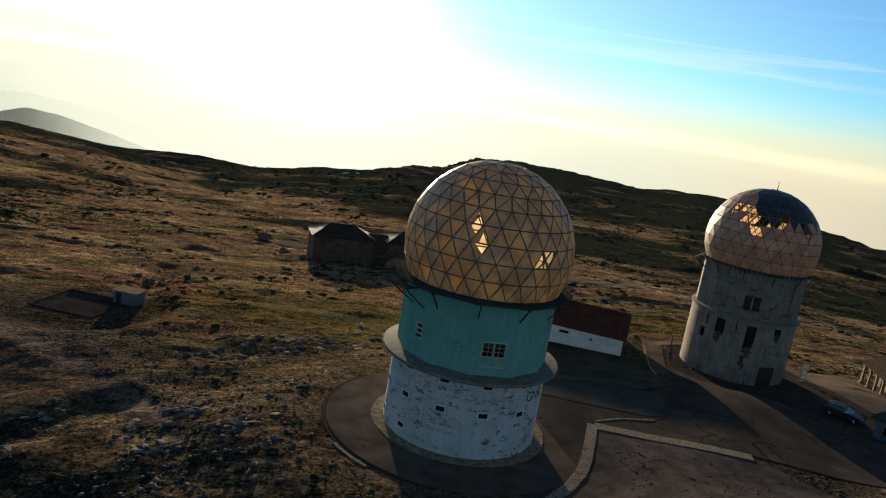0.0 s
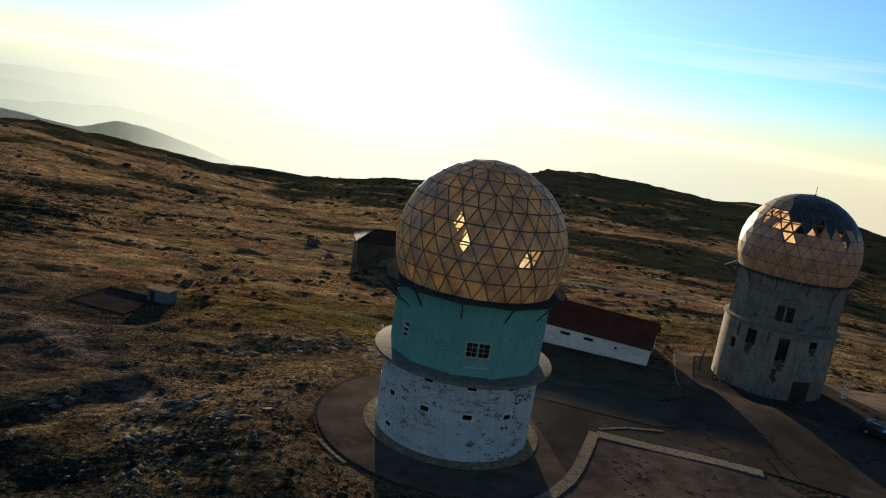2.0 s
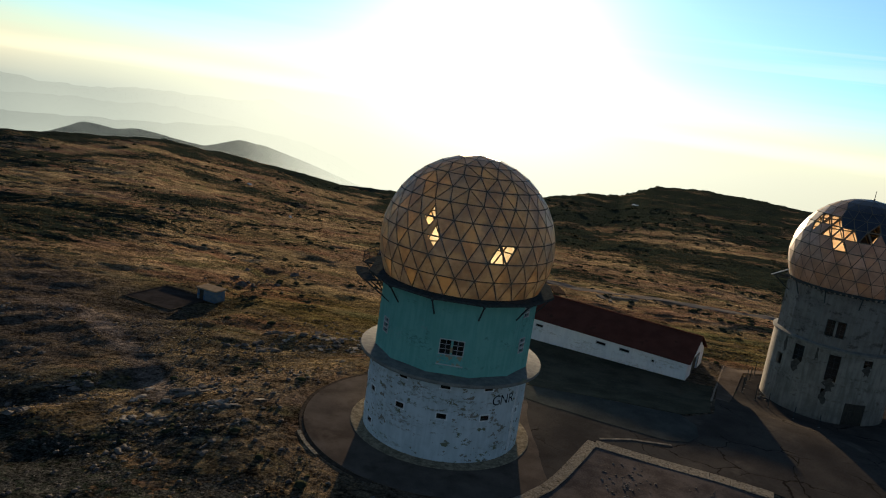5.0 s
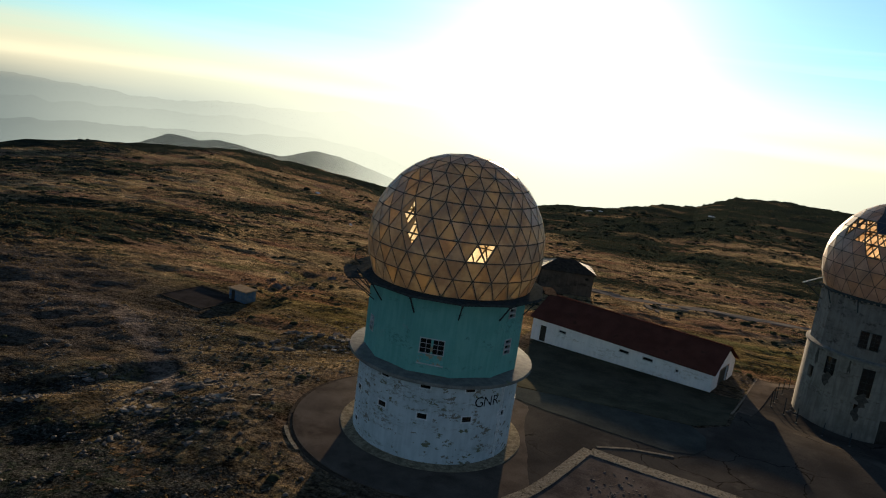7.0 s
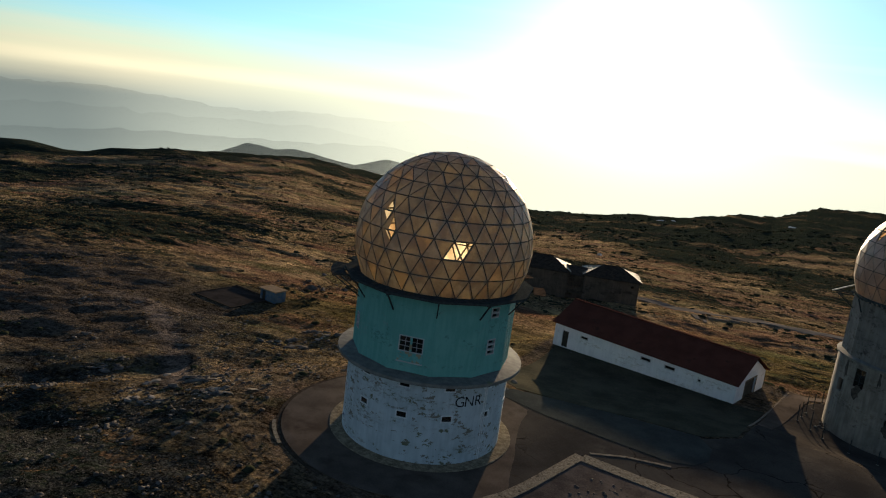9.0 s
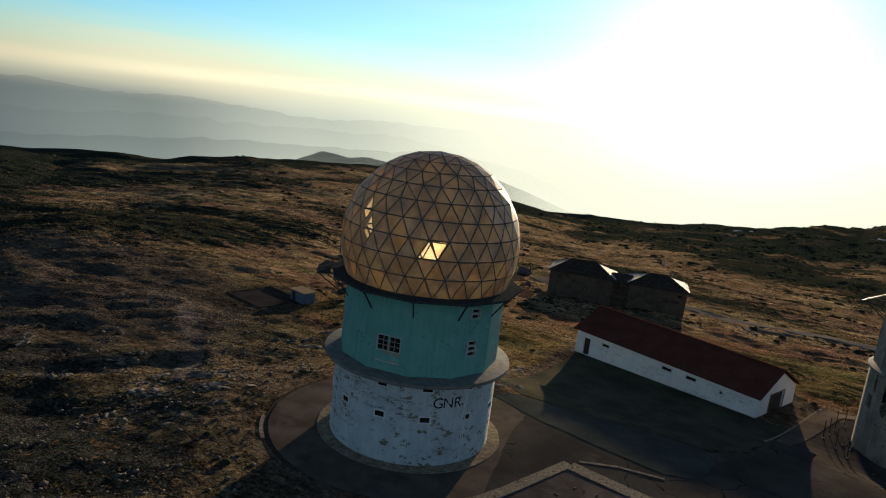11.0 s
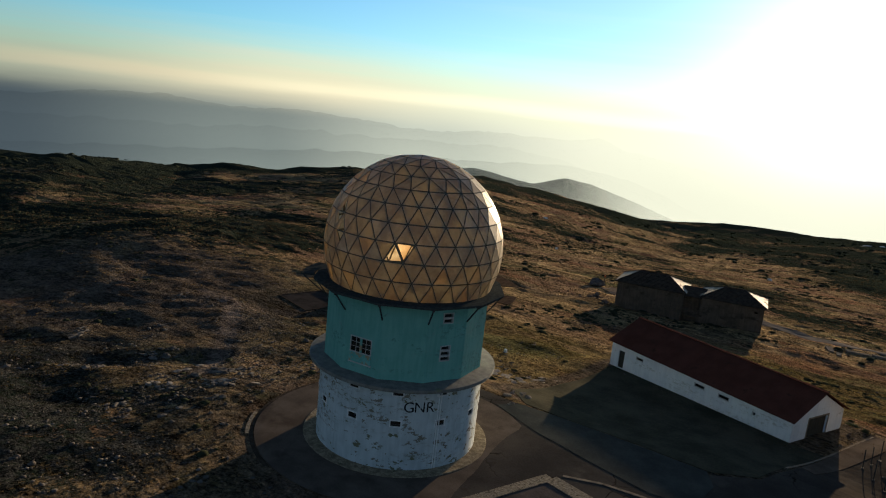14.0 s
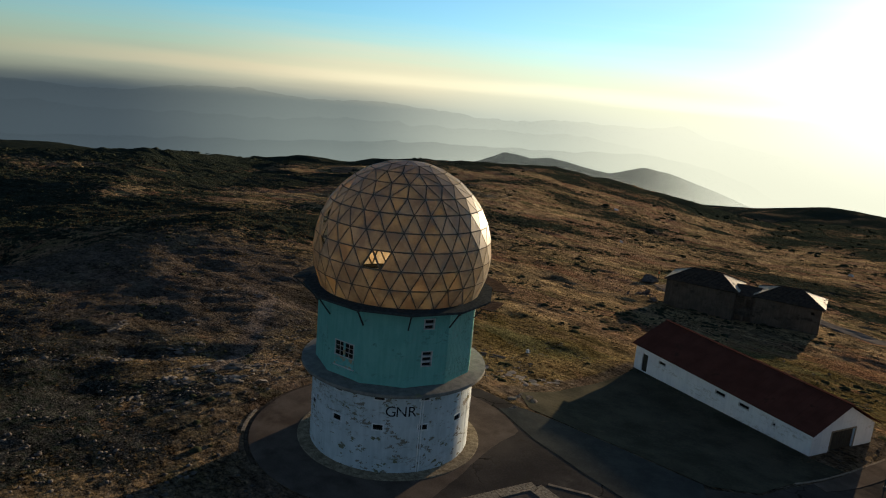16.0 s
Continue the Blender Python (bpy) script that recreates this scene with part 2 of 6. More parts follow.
MOOR = ground_material()
WHITE_DRUM = painted("white_flaking_paint", (0.43, 0.485, 0.495), (0.545, 0.6, 0.61), (0.22, 0.2, 0.165), (0.16, 0.16, 0.1), 0.95, (0.572, 0.602))
GREEN_CLAD = painted("green_cladding_paint", (0.135, 0.365, 0.312), (0.175, 0.43, 0.372), (0.08, 0.2, 0.175), (0.2, 0.38, 0.34), 0.5, (0.60, 0.7))
OLD_CONCRETE = painted("old_tower_concrete", (0.15, 0.138, 0.12), (0.215, 0.198, 0.172), (0.07, 0.06, 0.05), (0.11, 0.10, 0.08), 0.7, (0.53, 0.64))
PALE_CONCRETE = painted("pale_tower_concrete", (0.165, 0.148, 0.122), (0.265, 0.24, 0.2), (0.09, 0.076, 0.058), (0.13, 0.112, 0.08), 0.6, (0.57, 0.7))
LEDGE_MAT = plain("ledge_concrete", (0.13, 0.13, 0.12), (0.22, 0.215, 0.19), 1.5, 0.85, spot=(0.16, 0.17, 0.11))
APRON_MAT = plain("apron_concrete", (0.08, 0.064, 0.052), (0.135, 0.11, 0.089), 0.35, 0.95, fine=9.0, relief=0.25, spot=(0.066, 0.051, 0.04), spot_scale=0.25, spot_edge=(0.5, 0.7))
PLINTH_MAT = plain("plinth_concrete", (0.15, 0.12, 0.08), (0.34, 0.28, 0.19), 2.6, 0.95, fine=9.0, relief=0.7, spot=(0.11, 0.1, 0.06), spot_scale=1.6)


def asphalt_material():
    """Worn asphalt: blotches, pale worn lanes and wandering cracks."""
    m, n, bsdf, pos, _ = material("worn_asphalt")
    warp = n.add("ShaderNodeTexNoise")
    n.put(warp.inputs["Vector"], pos)
    warp.inputs["Scale"].default_value, warp.inputs["Detail"].default_value = 0.5, 5
    push = n.add("ShaderNodeVectorMath", operation="MULTIPLY_ADD")
    n.put(push.inputs[0], warp.outputs["Color"])
    push.inputs[1].default_value = (2.4, 2.4, 0.0)
    n.put(push.inputs[2], pos)
    cell = n.add("ShaderNodeTexVoronoi", feature="DISTANCE_TO_EDGE")
    n.put(cell.inputs["Vector"], push.outputs[0])
    cell.inputs["Scale"].default_value = 0.19
    crack = n.math("MULTIPLY", n.remap(cell.outputs["Distance"], 0.016, 0.004), n.remap(n.noise(pos, 0.11, 3), 0.42, 0.55))
    big, small = n.noise(pos, 0.22, 5, 0.6), n.noise(pos, 7.0, 4, 0.65)
    col = n.mix(n.remap(n.math("ADD", n.math("MULTIPLY", big, 0.65), n.math("MULTIPLY", small, 0.35)), 0.36, 0.64), (0.043, 0.038, 0.034), (0.075, 0.066, 0.057))
    col = n.mix(n.remap(n.noise(pos, 0.12, 6, 0.65), 0.54, 0.68), col, (0.1, 0.087, 0.074))
    col = n.mix(n.math("MULTIPLY", n.remap(n.noise(pos, 0.9, 5, 0.7), 0.58, 0.68), 0.6), col, (0.05, 0.041, 0.032))
    col = n.mix(n.math("MULTIPLY", crack, 0.85), col, (0.016, 0.013, 0.01))
    n.put(bsdf.inputs["Base Color"], col)
    bsdf.inputs["Roughness"].default_value, bsdf.inputs["Specular IOR Level"].default_value = 0.95, 0.0
    bump(n, bsdf, n.math("SUBTRACT", small, crack), 0.4, 0.03)
    return m


ROAD_MAT = asphalt_material()
TRACK_MAT = plain("gravel_track", (0.12, 0.106, 0.092), (0.18, 0.16, 0.139), 0.5, 0.95, fine=5.0)
SLAB_MAT = plain("bare_concrete_slab", (0.115, 0.09, 0.072), (0.165, 0.132, 0.105), 0.5, 0.9, spot=(0.11, 0.085, 0.066), spot_scale=0.4)
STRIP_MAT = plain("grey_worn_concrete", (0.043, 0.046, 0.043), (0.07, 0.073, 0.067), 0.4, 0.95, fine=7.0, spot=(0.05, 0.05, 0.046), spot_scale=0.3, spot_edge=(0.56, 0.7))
ROUGH_KERB = plain("rough_cast_kerb", (0.15, 0.125, 0.09), (0.34, 0.29, 0.22), 5.0, 0.95, fine=16.0, relief=0.8, spot=(0.08, 0.068, 0.05), spot_scale=3.5, spot_edge=(0.56, 0.64))
KERB_MAT = plain("kerb_stone", (0.16, 0.132, 0.1), (0.29, 0.24, 0.185), 2.5, 0.95, spot=(0.1, 0.083, 0.06), spot_scale=2.0)
STEEL = plain("dark_weathered_steel", (0.034, 0.04, 0.04), (0.068, 0.074, 0.072), 3.0, 0.95, 0.0)
STRUT = plain("dome_strut_brown", (0.12, 0.108, 0.084), (0.18, 0.162, 0.128), 2.0, 0.95)
BRIGHT_STEEL = plain("galvanised_steel", (0.5, 0.49, 0.46), (0.66, 0.64, 0.6), 3.0, 0.4, 0.7)
DECK = plain("weathered_deck_timber", (0.06, 0.042, 0.03), (0.12, 0.085, 0.06), 1.5, 0.95, stretch=(6, 1, 1))
DUSTY_FLOOR = plain("dusty_dome_floor", (0.42, 0.34, 0.24), (0.58, 0.48, 0.35), 1.0, 0.95)
GUTTER_MAT = plain("dark_gutter_stone", (0.04, 0.031, 0.023), (0.085, 0.066, 0.05), 2.5, 0.95)
BRIGHT_FRAME = plain("bright_window_paint", (0.62, 0.64, 0.64), (0.78, 0.79, 0.78), 3.0, 0.7)
FRAME_WHITE = plain("white_window_paint", (0.36, 0.37, 0.36), (0.52, 0.52, 0.5), 3.0, 0.6)
BOARD = plain("peeling_sill_board", (0.12, 0.36, 0.32), (0.18, 0.45, 0.4), 2.0, 0.9, spot=(0.34, 0.28, 0.18), spot_scale=2.2, spot_edge=(0.5, 0.56))
BLACK_PAINT = plain("black_letter_paint", (0.012, 0.012, 0.014), (0.03, 0.03, 0.032), 3.0, 0.7)
DARK = plain("dark_inside", (0.02, 0.02, 0.02), (0.035, 0.033, 0.03), 1.0, 0.95)
SOOT = plain("soot", (0.05, 0.044, 0.038), (0.1, 0.088, 0.072), 2.5, 0.95)
GLASS = glass_material()
WALL_WHITE = painted("whitewashed_wall", (0.68, 0.69, 0.70), (0.78, 0.78, 0.78), (0.40, 0.37, 0.32), (0.44, 0.41, 0.35), 0.4, (0.64, 0.74))
ROOF_RED = plain("red_brown_roof_sheet", (0.074, 0.03, 0.023), (0.1, 0.041, 0.031), 0.5, 0.95, spot=(0.058, 0.03, 0.023), spot_scale=0.4)
RENDER_GREY = painted("ruin_render", (0.085, 0.066, 0.048), (0.125, 0.098, 0.072), (0.05, 0.039, 0.028), (0.075, 0.06, 0.044), 0.35, (0.52, 0.66))
TILE_OLD = plain("old_roof_tile", (0.042, 0.035, 0.028), (0.078, 0.063, 0.05), 1.2, 0.95, spot=(0.1, 0.08, 0.06), spot_scale=0.9, spot_edge=(0.64, 0.72))
# paler copy of the roof tile, with grazing sunlight put into its colour
SUNLIT_TILE = plain("sunlit_roof_tile", (0.22, 0.18, 0.125), (0.36, 0.31, 0.225), 1.6, 0.7, spot=(0.1, 0.08, 0.06), spot_scale=1.4, spot_edge=(0.58, 0.64), gloss=0.15)
DOOR_DARK = plain("dark_timber_door", (0.03, 0.027, 0.022), (0.06, 0.052, 0.04), 2.0, 0.7, stretch=(5, 5, 0.6))
BLUE_WASH = plain("pale_blue_wash", (0.09, 0.125, 0.15), (0.15, 0.185, 0.21), 1.5, 0.9, spot=(0.06, 0.12, 0.22), spot_scale=1.4, spot_edge=(0.55, 0.58))
ROCK = plain("granite_boulder", (0.06, 0.055, 0.05), (0.17, 0.153, 0.135), 1.6, 0.95, relief=0.6)
PALE_ROCK = plain("pale_split_granite", (0.15, 0.13, 0.11), (0.34, 0.3, 0.25), 1.8, 0.95, relief=0.7, spot=(0.09, 0.08, 0.07), spot_scale=1.5)
SLAB_FLOOR = plain("dark_damp_concrete", (0.03, 0.026, 0.024), (0.055, 0.047, 0.042), 0.6, 0.95, spot=(0.04, 0.038, 0.036), spot_scale=0.5)
GRAVEL = plain("purple_brown_gravel", (0.055, 0.046, 0.042), (0.108, 0.091, 0.083), 0.5, 0.95, fine=6.0, relief=0.7, spot=(0.21, 0.18, 0.16), spot_scale=5.0, spot_edge=(0.66, 0.72))
# dark turf, with the building's shade deepened in its colour
SHADE_TURF = plain("shade_dark_turf", (0.042, 0.042, 0.03), (0.078, 0.072, 0.052), 0.3, 0.95, fine=4.0, relief=0.6, spot=(0.1, 0.085, 0.06), spot_scale=0.5, spot_edge=(0.62, 0.74))
HUT_ROOF = plain("tan_roof_slab", (0.27, 0.19, 0.115), (0.36, 0.26, 0.165), 1.5, 0.9)
SHRUB = plain("juniper_scrub", (0.018, 0.022, 0.014), (0.045, 0.048, 0.028), 1.4, 0.95, relief=0.8)


def straw_material():
    """Dry grass: thin, so low light shines through it."""
    m, n, bsdf, pos, out = material("dry_grass_blades")
    isl = n.add("ShaderNodeNewGeometry").outputs["Random Per Island"]
    f = n.math("ADD", n.math("MULTIPLY", isl, 0.5), n.math("MULTIPLY", n.noise(pos, 0.09, 4), 0.6))
    col = n.ramp(f, [(0.25, (0.045, 0.038, 0.02)), (0.5, (0.095, 0.07, 0.038)), (0.8, (0.165, 0.12, 0.068))])
    n.put(bsdf.inputs["Base Color"], col)
    bsdf.inputs["Roughness"].default_value = 1.0
    bsdf.inputs["Specular IOR Level"].default_value = 0.0
    tr = n.add("ShaderNodeBsdfTranslucent")
    n.put(tr.inputs[0], col)
    mixer = n.add("ShaderNodeMixShader")
    mixer.inputs[0].default_value = 0.35
    n.put(mixer.inputs[1], bsdf.outputs[0])
    n.put(mixer.inputs[2], tr.outputs[0])
    n.put(out.inputs[0], mixer.outputs[0])
    return m


STRAW = straw_material()
SNOW = plain("old_snow", (0.6, 0.6, 0.6), (0.75, 0.75, 0.74), 0.3, 0.9)
PANEL = panel_material("dome_panel", ((0.195, 0.187, 0.15), (0.272, 0.26, 0.21), (0.235, 0.195, 0.13), (0.325, 0.313, 0.258)), (0.9, 0.76, 0.49), 0.4)
SUNGLOW_PANEL = panel_material("sunglow_dome_panel", ((0.32, 0.25, 0.16), (0.40, 0.30, 0.185), (0.37, 0.26, 0.15), (0.42, 0.35, 0.25)), (0.95, 0.7, 0.38), 0.48)
PANEL2 = panel_material("pale_dome_panel", ((0.26, 0.21, 0.165), (0.35, 0.29, 0.23), (0.30, 0.22, 0.15), (0.41, 0.36, 0.31)), (1.0, 0.70, 0.40), 0.28)
NAVY_PANEL = plain("navy_dome_panel", (0.012, 0.018, 0.035), (0.03, 0.04, 0.06), 1.0, 0.5)
CAR_PAINT = plain("grey_car_paint", (0.028, 0.028, 0.029), (0.04, 0.04, 0.041), 0.5, 0.5, 0.0, relief=0.0, gloss=0.2)
ROOF_ORANGE = plain("faded_orange_paint", (0.42, 0.12, 0.04), (0.5, 0.17, 0.06), 3.0, 0.8)
RUBBER = plain("tyre_rubber", (0.015, 0.015, 0.015), (0.03, 0.03, 0.03), 4.0, 0.9)

# ---- mesh helpers ----


def mesh_object(name, bm, mat, parent=None, label=""):
    me = bpy.data.meshes.new(name)
    bmesh.ops.recalc_face_normals(bm, faces=bm.faces[:])
    bm.to_mesh(me)
    bm.free()
    me.materials.append(mat)
    ob = new(name, me)
    if parent:
        ob.parent = parent
    if label:
        ob["label"] = label
    return ob


def part(name, bm, mat, parent, label=""):
    return mesh_object(name, bm, mat, parent, label)


def raw_object(name, verts, faces, mat, parent=None, label=""):
    me = bpy.data.meshes.new(name)
    me.from_pydata([tuple(v) for v in verts], [], [tuple(f) for f in faces])
    me.materials.append(mat)
    ob = new(name, me)
    if parent:
        ob.parent = parent
    if label:
        ob["label"] = label
    return ob


def thing(name, label, category, where=(0, 0, 0), turn=0.0, group="", kind=""):
    ob = new(name)
    ob.matrix_world = pose(*where, 0, 0, turn)
    return tagged(ob, label, category, group, kind)


def box(bm, x0, x1, y0, y1, z0, z1, m=None):
    vs = [bm.verts.new((x, y, z)) for z in (z0, z1) for x, y in ((x0, y0), (x1, y0), (x1, y1), (x0, y1))]
    if m is not None:
        for v in vs:
            v.co = m @ v.co
    for f in ((0, 3, 2, 1), (4, 5, 6, 7), (0, 1, 5, 4), (1, 2, 6, 5), (2, 3, 7, 6), (3, 0, 4, 7)):
        bm.faces.new([vs[i] for i in f])
    return vs


def bar(bm, a, b, w, h=None, up=(0, 0, 1)):
    """A straight bar of section w x h between two points."""
    a, b, h = Vector(a), Vector(b), h or w
    d = (b - a).normalized()
    s = d.cross(Vector(up))
    if s.length < 1e-4:
        s = d.cross(Vector((1, 0, 0)))
    s.normalize()
    u = s.cross(d)
    vs = [bm.verts.new(p + s * i * w / 2 + u * j * h / 2) for p in (a, b) for i, j in ((-1, -1), (1, -1), (1, 1), (-1, 1))]
    for f in ((3, 2, 1, 0), (4, 5, 6, 7), (0, 1, 5, 4), (1, 2, 6, 5), (2, 3, 7, 6), (3, 0, 4, 7)):
        bm.faces.new([vs[i] for i in f])


def lathe(bm, profile, seg, turn=0.0, close=True):
    """Turn a closed profile of (radius, height) about the z axis."""
    rings = []
    for i in range(seg):
        a = radians(turn) + 2 * math.pi * i / seg
        rings.append([bm.verts.new((r * math.cos(a), r * math.sin(a), z)) for r, z in profile])
    k = len(profile)
    for i in range(seg):
        p, q = rings[i], rings[(i + 1) % seg]
        for j in range(k if close else k - 1):
            bm.faces.new((p[j], q[j], q[(j + 1) % k], p[(j + 1) % k]))


def curved_wall(radius, thick, z0, z1, holes, angles, levels=()):
    """A wall round the z axis with openings through it. radius: a function of the angle in degrees. holes: (angle, half angle, low, high)."""
    bm = bmesh.new()
    angs = set(round(a % 360, 3) for a in angles)
    zs = {z0, z1, *levels}
    for a, h, lo, hi in holes:
        angs |= {round((a - h) % 360, 3), round((a + h) % 360, 3)}
        zs |= {lo, hi}
    angs, zs = sorted(angs), sorted(zs)

    def open_at(a, z):
        return any(abs((a - c + 180) % 360 - 180) < h and lo < z < hi for c, h, lo, hi in holes)

    outer, inner = [], []
    for a in angs:
        r, ca, sa = radius(a), math.cos(radians(a)), math.sin(radians(a))
        outer.append([bm.verts.new((r * ca, r * sa, z)) for z in zs])
        inner.append([bm.verts.new(((r - thick) * ca, (r - thick) * sa, z)) for z in zs])
    na, nz = len(angs), len(zs)
    solid = [[not open_at((angs[i] + ((angs[(i + 1) % na] - angs[i]) % 360) / 2) % 360, (zs[j] + zs[j + 1]) / 2) for j in range(nz - 1)] for i in range(na)]
    for i in range(na):
        k = (i + 1) % na
        for j in range(nz - 1):
            if solid[i][j]:
                bm.faces.new((outer[i][j], outer[k][j], outer[k][j + 1], outer[i][j + 1]))
                bm.faces.new((inner[i][j + 1], inner[k][j + 1], inner[k][j], inner[i][j]))
                if not solid[i - 1][j]:
                    bm.faces.new((outer[i][j], outer[i][j + 1], inner[i][j + 1], inner[i][j]))
                if not solid[k][j]:
                    bm.faces.new((outer[k][j + 1], outer[k][j], inner[k][j], inner[k][j + 1]))
                if j == 0 or not solid[i][j - 1]:
                    bm.faces.new((outer[i][j], inner[i][j], inner[k][j], outer[k][j]))
                if j == nz - 2 or not solid[i][j + 1]:
                    bm.faces.new((outer[i][j + 1], outer[k][j + 1], inner[k][j + 1], inner[i][j + 1]))
    return bm


def facing(angle, r, z):
    """A frame on a round wall: x along the wall, y inwards, z up."""
    return Matrix.Translation((r * math.cos(radians(angle)), r * math.sin(radians(angle)), z)) @ pose(0, 0, 0, 0, 0, angle + 90)


def smooth01(v):
    v = np.clip(v, 0, 1)
    return v * v * (3 - 2 * v)


def lattice(x, y, seed):
    """Smooth value noise in -1..1 on numpy arrays."""
    xi, yi = np.floor(x).astype(np.int64), np.floor(y).astype(np.int64)
    fx, fy = x - xi, y - yi

    def rnd(i, j):
        h = (i * 374761393 + j * 668265263 + seed * 1442695041) & 0xFFFFFFFF
        h = ((h ^ (h >> 13)) * 1274126177) & 0xFFFFFFFF
        return ((h ^ (h >> 16)) & 0xFFFF) / 32767.5 - 1
    u, v = fx * fx * (3 - 2 * fx), fy * fy * (3 - 2 * fy)
    a = rnd(xi, yi) * (1 - u) + rnd(xi + 1, yi) * u
    b = rnd(xi, yi + 1) * (1 - u) + rnd(xi + 1, yi + 1) * u
    return a * (1 - v) + b * v


def fbm(x, y, size, octaves, seed, gain=0.5):
    total, amp = np.zeros_like(x), 1.0
    for o in range(octaves):
        f = 2.03 ** o / size
        c, s = math.cos(o * 0.7), math.sin(o * 0.7)
        total += amp * lattice((x * c - y * s) * f, (x * s + y * c) * f, seed + o)
        amp *= gain
    return total


# ---- the mountain top ----
TOWER_A, TOWER_B = (3.88, 61.05), (42.7, 97.72)
RIM = [(-180, -5, 900), (-120, -6, 900), (-79, -7.25, 800), (-67, -6.65, 800), (-59, -6.85, 1000), (-56, -6.4, 1050), (-53.8, -6.6, 1000),
       (-45.7, -5.95, 900), (-41, -5.7, 950), (-36, -5.6, 1000), (-32, -5.9, 1100), (-27.4, -6.7, 1100), (-24, -7.3, 1150), (-20.5, -7.6, 1200),
       (-18, -7.3, 1400), (-14, -7.0, 1450), (-10.8, -6.5, 1500), (-6.5, -6.1, 1500), (-4, -5.35, 1700), (-1, -4.9, 2000), (1.4, -3.8, 2300),
       (5, -3.57, 2300), (8.4, -3.55, 2200), (14, -3.9, 2000), (18.7, -3.5, 2000), (21, -3.5, 2000), (27.6, -4.4, 1700), (31.3, -4.86, 1500), (60, -5, 1200), (180, -5, 900)]
RIM_AZ, RIM_EL, RIM_D = (np.array(v, float) for v in zip(*RIM))


def pad(z, x, y, cx, cy, inner, outer, level):
    w = 1 - smooth01((np.hypot(x - cx, y - cy) - inner) / (outer - inner))
    return z * (1 - w) + level * w


def line_mask(x, y, pts, width, soft):
    best = np.full_like(x, 1e9)
    for (ax, ay), (bx, by) in zip(pts, pts[1:]):
        dx, dy = bx - ax, by - ay
        t = np.clip(((x - ax) * dx + (y - ay) * dy) / (dx * dx + dy * dy), 0, 1)
        best = np.minimum(best, np.hypot(x - ax - t * dx, y - ay - t * dy))
    return 1 - smooth01((best - width) / soft)


DITCH, HOLLOW, PATH = [(-41.5, 99.2), (-44.6, 110.0), (-48.9, 126.5)], [(-36.6, 50.4), (-30.5, 54.7), (-27.4, 60.7)], [(-61.5, 79.9), (-50.2, 79.0), (-37.7, 70.6), (-28.8, 64.0), (-21.3, 56.5)]
BANK = [(-215, 193), (-177, 195), (-141, 180), (-106, 164)]


